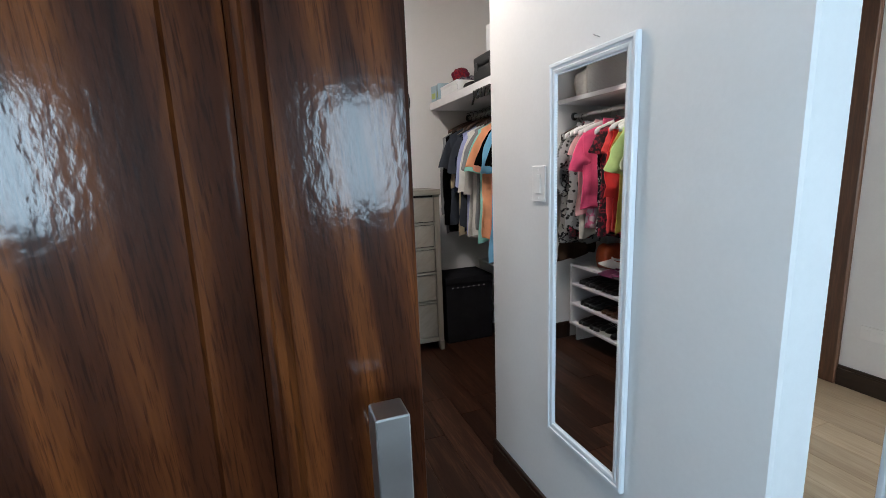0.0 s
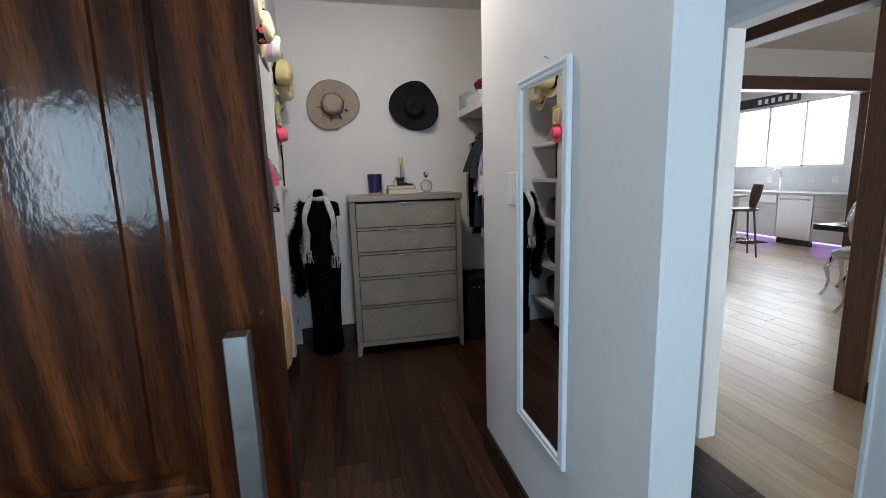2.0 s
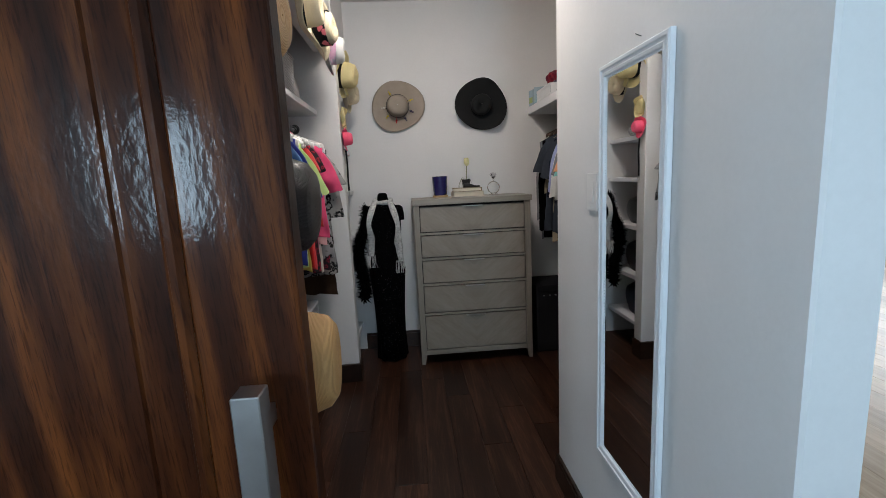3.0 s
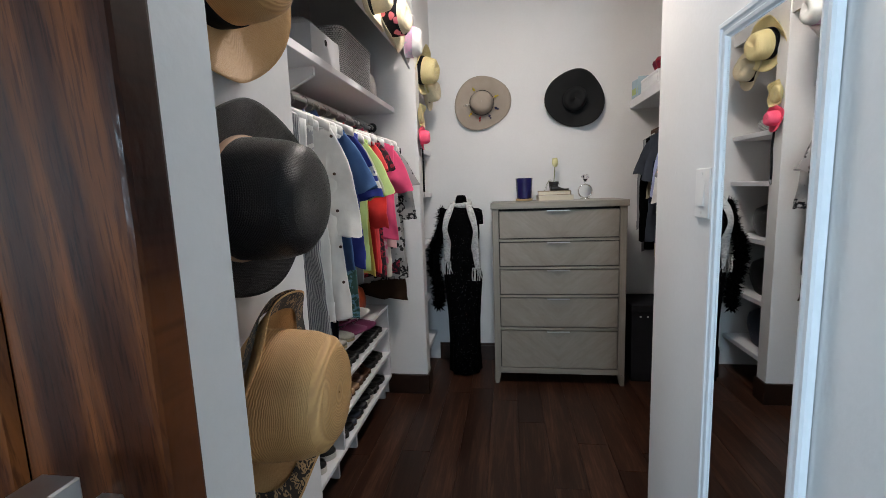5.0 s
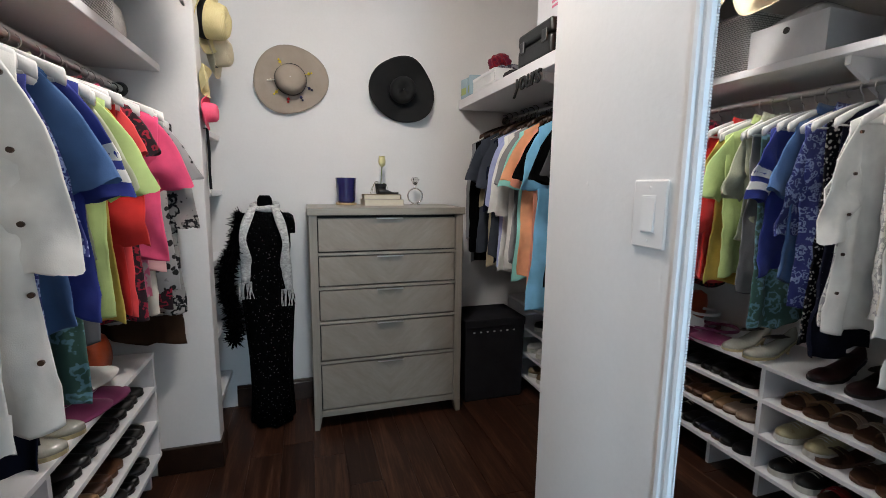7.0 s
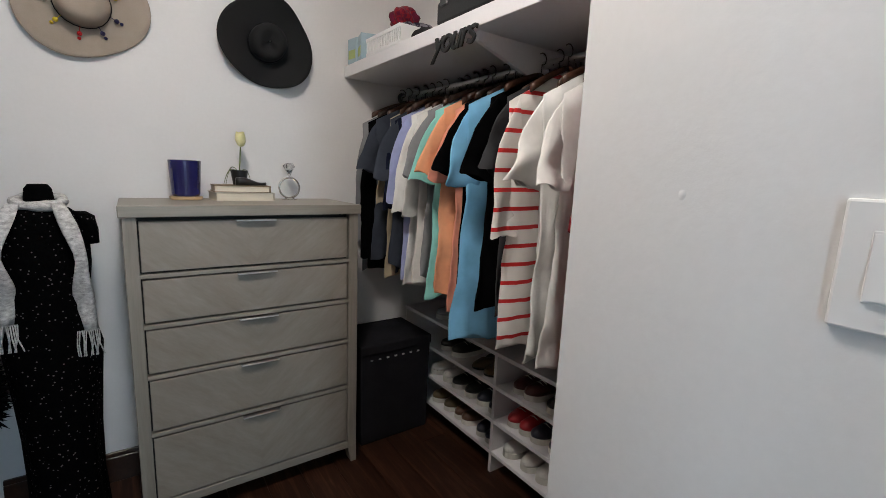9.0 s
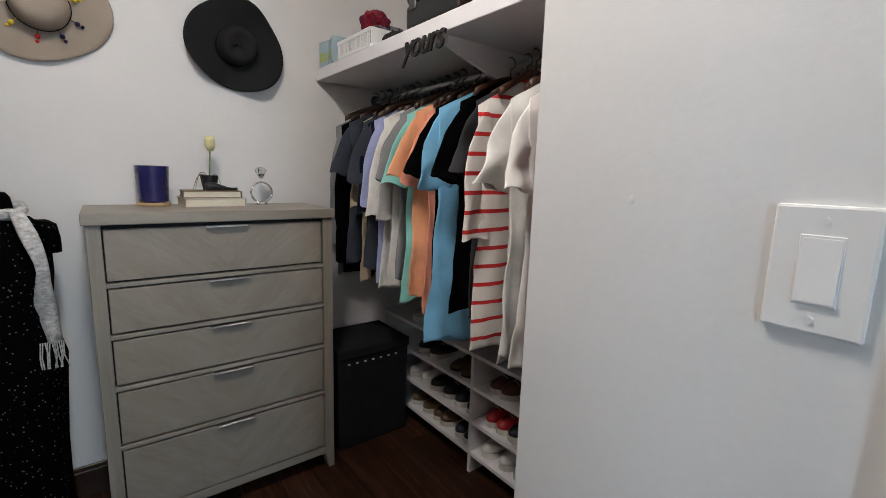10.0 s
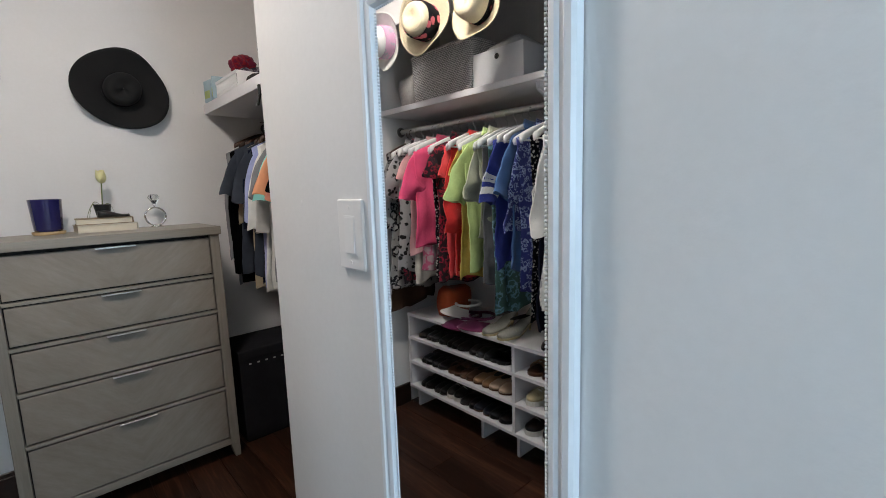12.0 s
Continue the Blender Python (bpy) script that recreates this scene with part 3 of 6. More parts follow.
links.new(n2.outputs["Fac"], mix.inputs["B"])
r = ramp(nodes, [(0.24, (0.198, 0.166, 0.133)), (0.5, (0.270, 0.235, 0.195)), (0.76, (0.338, 0.301, 0.256))])
links.new(mix.outputs["Result"], r.inputs["Fac"])
links.new(r.outputs["Color"], b.inputs["Base Color"])
b.inputs["Roughness"].default_value = 0.48
add_bump(nodes, links, b, n2.outputs["Fac"], 0.12, 0.001)
GREYFRAME = wood("grey_washed_frame", (0.20, 0.178, 0.146), (0.262, 0.236, 0.198), (0.32, 0.292, 0.25), 2, 0.9, 0.48, tone=0.05, grain=0.1)
GREYTOP = wood("grey_washed_top", (0.20, 0.178, 0.146), (0.262, 0.236, 0.198), (0.32, 0.292, 0.25), 0, 0.9, 0.42, tone=0.05, grain=0.1)
# Near-black carcass: the shade in the drawer gaps is put into its colour.
GAPSHADE = surface("drawer_gap_shade", (0.003, 0.0025, 0.002), (0.005, 0.004, 0.0035), 20, 0.8, 0)
dresser = thing("chest_of_drawers", pose(1.179, 3.68, 0), "grey-washed wooden chest with five drawers", "dresser")
DB = BACK - 3.69 - 0.02
part("body", cube(-0.40, 0.40, 0.031, DB, 0.09, 1.197), GAPSHADE, dresser)
part("tabletop", cube(-0.434, 0.434, -0.012, DB + 0.01, 1.198, 1.238, 0.003, segments=2), GREYTOP, dresser)
for s in (-1, 1):
    for y0 in (0.0, DB - 0.055):
        bm = cube(min(s * 0.383, s * 0.425), max(s * 0.383, s * 0.425), y0, y0 + 0.055, 0.075, 1.198, 0.002)
        ring = lambda w, z: [(s * (0.425 - w), y0, z), (s * 0.425, y0, z), (s * 0.425, y0 + 0.055, z), (s * (0.425 - w), y0 + 0.055, z)]
        loft(bm, [ring(0.026, 0.0), ring(0.042, 0.075)])
        part("leg", bm, GREYFRAME, dresser)
    part("side_panel", cube(min(s * 0.404, s * 0.418), max(s * 0.404, s * 0.418), 0.055, DB - 0.055, 0.075, 1.198), GREYFRAME, dresser)
part("bottom_rail", cube(-0.385, 0.385, 0.004, 0.03, 0.073, 0.109, 0.002), GREYTOP, dresser)
for z0, z1 in ((0.381, 0.396), (0.606, 0.621), (0.797, 0.812), (0.982, 0.997)):
    part("rail", cube(-0.385, 0.385, 0.003, 0.03, z0, z1, 0.001), GREYTOP, dresser)
for z0, z1 in ((0.115, 0.374), (0.402, 0.600), (0.627, 0.791), (0.818, 0.976), (1.003, 1.183)):
    d = part("drawer_front", cube(-0.378, 0.378, 0.006, 0.0305, z0 + 0.0015, z1 - 0.001, 0.0015), GREYWOOD, dresser)
    bm = cube(-0.073, 0.073, -0.010, 0.008, z1 - 0.004, z1 + 0.0005, 0.001)
    box(bm, -0.073, 0.073, -0.013, -0.009, z1 - 0.0055, z1 + 0.0005, 0.001)
    part("handle", bm, STEEL, d, "slim brushed steel edge pull")

# ---- closet shelves and racks ----


def closet_shelf(xw, xf, y0, y1, z, t, yb, name, label):
    """A shelf board between wall xw and front xf, with a triangular support at yb."""
    s = thing(name, pose(0, 0, 0), label, "shelf")
    part("board", cube(min(xw, xf), max(xw, xf), y0, y1, z, z + t, 0.002), MELAMINE, s)
    bm = bmesh.new()
    xe = xf + (0.03 if xf < xw else -0.03)
    loft(bm, [[(xw, y, z), (xe, y, z), (xe, y, z - 0.03), (xw, y, z - 0.26)] for y in (yb - 0.009, yb + 0.009)])
    part("support_bracket", bm, MELAMINE, s)
    return s


closet_shelf(-0.318, 0.18, 1.717, 3.488, 1.815, 0.03, 2.40, "closet_shelf", "white painted closet shelf with a triangular support")
closet_shelf(2.458, 1.71, Y1 + 0.002, BACK - 0.002, 1.847, 0.055, 3.07, "closet_shelf", "thick white painted closet shelf with a triangular support")


def rack(x_wall, x_front, y0, y1, levels, dividers, feet, label):
    r = thing("shoe_rack", pose(0, 0, 0), label, "shoe rack")
    a, b = min(x_wall, x_front), max(x_wall, x_front)
    t = 0.018
    for z in levels:
        part("shelf", cube(a, b, y0, y1, z - t, z, 0.001), MELAMINE, r)
    for y in dividers:
        for z0, z1 in zip(levels, levels[1:]):
            part("divider", cube(a + 0.002, b - 0.002, y - 0.009, y + 0.009, z0, z1 - t), MELAMINE, r)
    for y in feet:
        part("foot", cube(a + 0.002, b - 0.04, y - 0.009, y + 0.009, 0, levels[0] - t), MELAMINE, r)
    return r


L_LEVELS, R_LEVELS = (0.15, 0.31, 0.47, 0.62), (0.11, 0.27, 0.44, 0.60)
rack(-0.318, 0.085, 1.725, 3.44, L_LEVELS, (1.735, 2.60, 3.43), (1.775, 2.02, 2.60, 2.85, 3.40), "white shoe rack with three rows of shoes")
rack(2.458, 2.10, Y1 + 0.005, BACK - 0.01, R_LEVELS, (Y1 + 0.015, 3.27, BACK - 0.02), (2.4, 3.27, 4.05), "white shoe rack filled with sneakers")


def rod(x, z, y0, y1, label):
    r = thing("clothes_rod", pose(0, 0, 0), label, "rod")
    part("bar", tube(bmesh.new(), [(x, y0 + 0.004, z), (x, y1 - 0.004, z)], 0.0155, 14), STEEL, r)
    for y, d in ((y0, 1), (y1, -1)):
        part("flange", tube(bmesh.new(), [(x, y, z), (x, y + d * 0.014, z)], [0.03, 0.024], 16), DARKSTEEL, r)


rod(0.03, 1.735, 1.715, 3.49, "round steel clothes rod in the closet")
rod(2.05, 1.79, Y1, BACK, "round steel clothes rod in the closet")
# shelves between pier and back wall
for z in (0.24, 0.59, 0.965, 1.32, 1.62):
    s = thing("niche_shelf", pose(0, 0, 0), "white painted shelf between pier and wall", "shelf", "niche shelves")
    part("board", cube(-0.318, 0.29, 3.592, BACK - 0.002, z - 0.03, z, 0.002), MELAMINE, s)

# ---- ceiling light of the closet ----
lamp = thing("ceiling_light", pose(0.85, 2.62, ZC), "round white flush ceiling light, switched on", "ceiling light")
part("base", revolve(bmesh.new(), [(0.0, 0.0), (0.165, 0.0), (0.165, -0.025), (0.15, -0.03), (0.0, -0.03)], 40), TRIMW, lamp, smooth=False)
part("diffuser", revolve(bmesh.new(), [(0.148, -0.03), (0.14, -0.055), (0.1, -0.075), (0.0, -0.085)], 40), glow("lamp_diffuser", (1.0, 0.935, 0.88), CEIL_GLOW), lamp, "glowing white diffuser", True)

# ---- hats ----


def hat_at(m, brim, crown, height, mat, label, band=None, wave=0.012, lobes=3, seed=0, pinch=0.0, top_dent=0.012, band_mat=None, oval=1.0, stretch=1.0, group="wall hats", brim_mat=None, curl=0.0):
    """A brimmed hat. Its axis is local z, with the brim at z = 0."""
    rnd = random.Random(seed)
    ph = [rnd.random() * 6.28 for _ in range(4)]
    hat = thing("hat", m, label, "hat", group)

    def w_brim(a, r):
        k = max(0.0, (r - crown) / max(0.01, brim - crown))
        lift = wave * k * (math.sin(lobes * a + ph[0]) + 0.5 * math.sin((lobes + 2) * a + ph[1])) + curl * k * k + wave * 1.45 * k
        f = 1 + k * (0.05 * oval * math.sin(2 * a + ph[2]) + 0.035 * oval * math.sin(3 * a + ph[3]))
        return lift, f

    def w_crown(a, r):
        d = -pinch * math.exp(-((math.cos(a - ph[0]) - 1) ** 2) * 6) * (1 if r < crown * 0.8 else 0.4)
        return d, 1 + 0.03 * math.sin(2 * a + ph[1])

    prof = [(crown * 0.96, 0.002)] + [(crown + (brim - crown) * k / 8, 0.002 + 0.004 * (k / 8)) for k in range(9)]
    prof += [(brim + 0.001, 0.003)] + [(brim - (brim - crown) * k / 8, -0.001 + 0.004 * (1 - k / 8)) for k in range(1, 9)]
    part("brim", revolve(bmesh.new(), prof, 56, w_brim, True), brim_mat or mat, hat, smooth=True)
    cp = [(crown, 0.0), (crown * 0.99, height * 0.3), (crown * 0.95, height * 0.62), (crown * 0.86, height * 0.84), (crown * 0.68, height * 0.95), (crown * 0.45, height * 0.97 - top_dent * 0.4), (crown * 0.2, height * 0.96 - top_dent), (0.002, height * 0.96 - top_dent)]
    part("crown", revolve(bmesh.new(), cp, 48, w_crown, True), mat, hat, smooth=True)
    if band:
        z0, z1 = band
        bp = [(crown * 1.03, z0), (crown * 1.035, (z0 + z1) / 2), (crown * 1.02, z1), (crown * 0.97, z1)]
        part("hat_band", revolve(bmesh.new(), bp, 40, lambda a, r: (0, 1 + 0.03 * math.sin(2 * a + ph[1]))), band_mat, hat, smooth=True)
    return hat


def facing(x, y, z, axis, spin=0.0, tilt=0.0):
    """Pose of a hat on a wall whose outward side is 'x' or '-y'."""
    base = pose(0, 0, 0, 0, 90, 0) if axis == "x" else pose(0, 0, 0, 90, 0, 0)
    return Matrix.Translation((x, y, z)) @ base @ pose(0, 0, 0, tilt, 0, spin)


FELT_TAUPE = surface("taupe_felt", (0.29, 0.235, 0.185), (0.37, 0.31, 0.255), 9, 0.9, 0.3, 320)
FELT_BLACK = surface("black_felt", (0.002, 0.002, 0.0022), (0.006, 0.006, 0.0063), 14, 0.9, 0.3, 260)
STRAW_TAN = straw("tan_straw", (0.44, 0.235, 0.085), (0.60, 0.35, 0.14), 1500, 0.55, depth=0.45)
STRAW_PALE = straw("pale_straw", (0.64, 0.54, 0.36), (0.76, 0.66, 0.46), 1300, 0.6, depth=0.35)
STRAW_YELLOW = straw("yellow_straw", (0.66, 0.54, 0.25), (0.78, 0.67, 0.36), 1300, 0.6, depth=0.35)
STRAW_BLACK = straw("black_straw", (0.0008, 0.0008, 0.001), (0.011, 0.009, 0.011), 100, 0.34, "weave", 0.65)
STRAW_BLACK.node_tree.nodes["Principled BSDF"].inputs["Specular IOR Level"].default_value = 0.3
WHITE_CLOTH = fabric("white_cloth", (0.74, 0.73, 0.70))
LEOPARD = fabric("leopard_print", (0.34, 0.22, 0.11), (0.02, 0.014, 0.01), "flowers", 80)
FLORAL_BLACK = fabric("black_floral_print", (0.012, 0.012, 0.014), (0.62, 0.16, 0.2), "spots", 22)
SILVER_PRINT = fabric("silver_floral_print", (0.42, 0.40, 0.46), (0.62, 0.36, 0.5), "flowers", 24)
BLACKBAND = fabric("black_ribbon", (0.01, 0.01, 0.011), rough=0.5)
PINK_FELT = surface("pink_felt", (0.85, 0.09, 0.18), (0.95, 0.14, 0.25), 10, 0.8, 0.2, 200)

h = hat_at(facing(0.683, BACK - 0.006, 1.948, "-y", 40), 0.196, 0.083, 0.098, FELT_TAUPE, "taupe wide-brimmed hat with coloured pompoms hung on the wall", wave=0.007, lobes=2, seed=3, top_dent=0.0)
POMS = {"yellow": (0.75, 0.55, 0.04), "red": (0.5, 0.01, 0.012), "navy": (0.02, 0.018, 0.07), "white": (0.7, 0.66, 0.58)}
for k, cname in enumerate(("yellow", "white", "yellow", "red", "navy", "navy", "yellow")):
    a = radians(-40 + (120, 185, 222, 262, 300, 338, 22)[k])
    bm = bmesh.new()
    for (rr, s, zz) in ((0.108, 0.0085, 0.018), (0.124, 0.006, 0.012)):
        bmesh.ops.create_icosphere(bm, subdivisions=2, radius=s, matrix=Matrix.Translation((rr * math.cos(a), rr * math.sin(a), zz)))
    tube(bm, [(0.085 * math.cos(a), 0.085 * math.sin(a), 0.03), (0.108 * math.cos(a), 0.108 * math.sin(a), 0.02)], 0.0012, 5)
    pm = bpy.data.materials.get("pom_" + cname) or surface("pom_" + cname, [c * 0.8 for c in POMS[cname]], POMS[cname], 60, 0.9, 0.5, 300)
    part("pompom", bm, pm, h, cname + " pompom", True)
part("cord", tube(bmesh.new(), [(0.087 * math.cos(a * 0.2618), 0.087 * math.sin(a * 0.2618), 0.026 + 0.004 * math.sin(a)) for a in range(24)], 0.0018, 5, True), BLACKBAND, h)

hat_at(facing(1.332, BACK - 0.008, 1.934, "-y", 100), 0.198, 0.082, 0.092, FELT_BLACK, "black wide-brimmed felt hat with a wavy brim on the wall", (0.004, 0.028), 0.020, 3, 11, 0.012, 0.02, BLACKBAND, oval=0.8)

HW = 0.39
hat_at(facing(HW + 0.012, 1.445, 1.705, "x", 30, 4), 0.185, 0.088, 0.125, STRAW_TAN, "tan straw sun hat with a black ribbon on the wall", (0.0, 0.035), 0.016, 2, 5, 0, 0.0, BLACKBAND)
hat_at(facing(HW + 0.03, 1.452, 1.345, "x", 80, 3), 0.172, 0.102, 0.132, STRAW_BLACK, "glossy black woven straw hat with a tan ribbon", (0.0, 0.012), 0.014, 2, 8, 0, 0.0, fabric("tan_ribbon", (0.45, 0.26, 0.16), rough=0.5))
h = hat_at(facing(HW + 0.035, 1.445, 1.005, "x", 10, -4), 0.184, 0.112, 0.145, STRAW_TAN, "tan straw hat with a leopard printed brim edge", None, 0.03, 2, 21, 0, 0.0)
lr = random.Random(21)
lp = [lr.random() * 6.28 for _ in range(4)]


def on_brim(a, r):
    k = (r - 0.1) / 0.092
    return 0.03 * k * (math.sin(2 * a + lp[0]) + 0.5 * math.sin(4 * a + lp[1]) + 1.45), 1 + k * (0.05 * math.sin(2 * a + lp[2]) + 0.035 * math.sin(3 * a + lp[3]))


bm = revolve(bmesh.new(), [(0.150, 0.0105), (0.165, 0.011), (0.180, 0.011)], 56, on_brim)
revolve(bm, [(0.186, -0.004), (0.170, -0.006), (0.15, -0.006)], 56, on_brim)
part("trim_band", bm, LEOPARD, h, "leopard print band", True)
h = hat_at(facing(HW + 0.012, 1.42, 0.60, "x", 0, 0), 0.15, 0.08, 0.1, FLORAL_BLACK, "black floral cloth hat with a fabric bow", (0.0, 0.03), 0.012, 3, 30, 0, 0.0, LEOPARD)
bm = bmesh.new()
for k in range(6):
    bmesh.ops.create_icosphere(bm, subdivisions=2, radius=0.022, matrix=Matrix.Translation((-0.09 + 0.02 * math.cos(k), 0.05 * math.sin(k * 1.7), 0.045 + 0.008 * k)) @ Matrix.Diagonal((1, 0.7, 0.5, 1)))
part("bow", bm, fabric("bow_cloth", (0.5, 0.5, 0.42), (0.1, 0.12, 0.08), "flowers", 40), h, "pale fabric bow", True)

# hats hung along the closet header
XH = 0.318
hat_at(facing(XH, 3.66, 2.10, "x", 60, 12), 0.152, 0.084, 0.12, STRAW_YELLOW, "pale yellow straw hat with a black band", (0.0, 0.03), 0.012, 2, 41, 0.01, 0.01, BLACKBAND, group="header hats", curl=0.012)
hat_at(facing(XH, 3.83, 2.0, "x", 10, 6), 0.115, 0.07, 0.1, STRAW_PALE, "cream straw hat hung low beside the wall", (0.0, 0.025), 0.01, 2, 42, 0.01, 0.01, BLACKBAND, group="header hats", curl=0.01)
hat_at(facing(XH, 3.19, 2.13, "x", 120, 8), 0.135, 0.075, 0.108, WHITE_CLOTH, "white sun hat with a silver floral band", (0.002, 0.06), 0.012, 2, 43, 0.008, 0.012, SILVER_PRINT, group="header hats", curl=0.012)
hat_at(facing(XH, 2.89, 2.14, "x", 0, 8), 0.145, 0.08, 0.11, STRAW_PALE, "cream straw hat with a black floral scarf band", (0.002, 0.075), 0.012, 2, 44, 0.008, 0.012, FLORAL_BLACK, group="header hats", curl=0.012)
hat_at(facing(XH, 2.55, 2.12, "x", 200, 8), 0.145, 0.08, 0.11, STRAW_PALE, "cream straw fedora with a floral ribbon", (0.002, 0.028), 0.014, 2, 45, 0.012, 0.016, FLORAL_BLACK, group="header hats", curl=0.014)
hat_at(facing(XH, 2.2, 2.18, "x", 30, 6), 0.15, 0.085, 0.11, FELT_BLACK, "black felt hat hung on the closet header", (0.002, 0.03), 0.014, 2, 46, 0.01, 0.016, BLACKBAND, group="header hats")
hat_at(facing(XH, 1.92, 2.24, "x", 30, 6), 0.14, 0.08, 0.11, surface("burgundy_felt", (0.04, 0.006, 0.008), (0.07, 0.012, 0.014), 10, 0.85, 0.2, 200), "dark burgundy felt hat hung on the closet header", (0.002, 0.03), 0.014, 2, 47, 0.01, 0.016, BLACKBAND, group="header hats")
# things hung on the pier's front
hat_at(facing(0.325, 3.54, 1.668, "x", 20, 0), 0.075, 0.042, 0.06, PINK_FELT, "small hot pink felt hat on the pier", None, 0.006, 2, 50, 0, 0.004, group="pier hooks")
hat_at(facing(0.325, 3.545, 1.80, "x", 20, 0), 0.07, 0.05, 0.02, STRAW_YELLOW, "small pale yellow fascinator on the pier", None, 0.01, 3, 51, 0, 0.004, group="pier hooks")
lan = thing("lanyard", pose(0.325, 3.54, 1.6), "black beaded cord hanging from a hook on the pier", "cord")
part("hook", tube(bmesh.new(), [(-0.006, 0, 0), (0.008, 0, -0.002), (0.012, 0, 0.008)], 0.0025, 6), DARKSTEEL, lan)
part("strap", tube(bmesh.new(), [(0.009, 0, 0.002), (0.011, 0.008, -0.1), (0.008, 0.004, -0.2), (0.01, 0, -0.27)], 0.006, 6), BLACKBAND, lan)
part("clip", tube(bmesh.new(), [(0.01, 0.012 * math.cos(k * 0.785), -0.285 + 0.016 * math.sin(k * 0.785)) for k in range(8)], 0.002, 5, True), STEEL, lan)

# ---- hangers and hanging clothes ----
HANGER_WHITE = surface("white_hanger", (0.70, 0.69, 0.67), (0.78, 0.77, 0.75), 15, 0.55, 0.05, 150)
HANGER_WOOD = wood("brown_hanger", (0.02, 0.008, 0.004), (0.05, 0.02, 0.01), (0.09, 0.04, 0.018), 0, 1.5, 0.4)


def hanger_mesh(wide, material, flat):
    root = thing("clothes_hanger", pose(0, 0, -9), "white plastic clothes hanger with a steel hook" if material is HANGER_WHITE else "brown wooden clothes hanger with a steel hook", "hanger", "clothes hangers")
    bm = bmesh.new()
    for s in (-1, 1):
        rings = []
        for k in range(9):
            u = k / 8
            x, z = s * wide * u, -0.002 - 0.078 * u ** 1.25
            hh, tt = (0.010 + 0.008 * u) * flat, (0.004 + 0.003 * u)
            rings.append([(x, tt * math.cos(a * 0.785), z + hh * math.sin(a * 0.785)) for a in range(8)])
        loft(bm, rings)
    part("shoulder_bar", bm, material, root, smooth=True)
    if material is HANGER_WHITE:
        part("bar", tube(bmesh.new(), [(-wide * 0.9, 0, -0.085), (wide * 0.9, 0, -0.085)], 0.004, 6), material, root)
    pts = [(0, 0, 0.0), (0, 0, 0.03)] + [(0.0195 * math.cos(radians(a)), 0, 0.052 + 0.0195 * math.sin(radians(a))) for a in range(-90, 160, 25)]
    part("hook", tube(bmesh.new(), pts, 0.0022, 6), STEEL if material is HANGER_WHITE else DARKSTEEL, root, smooth=True)
    return root


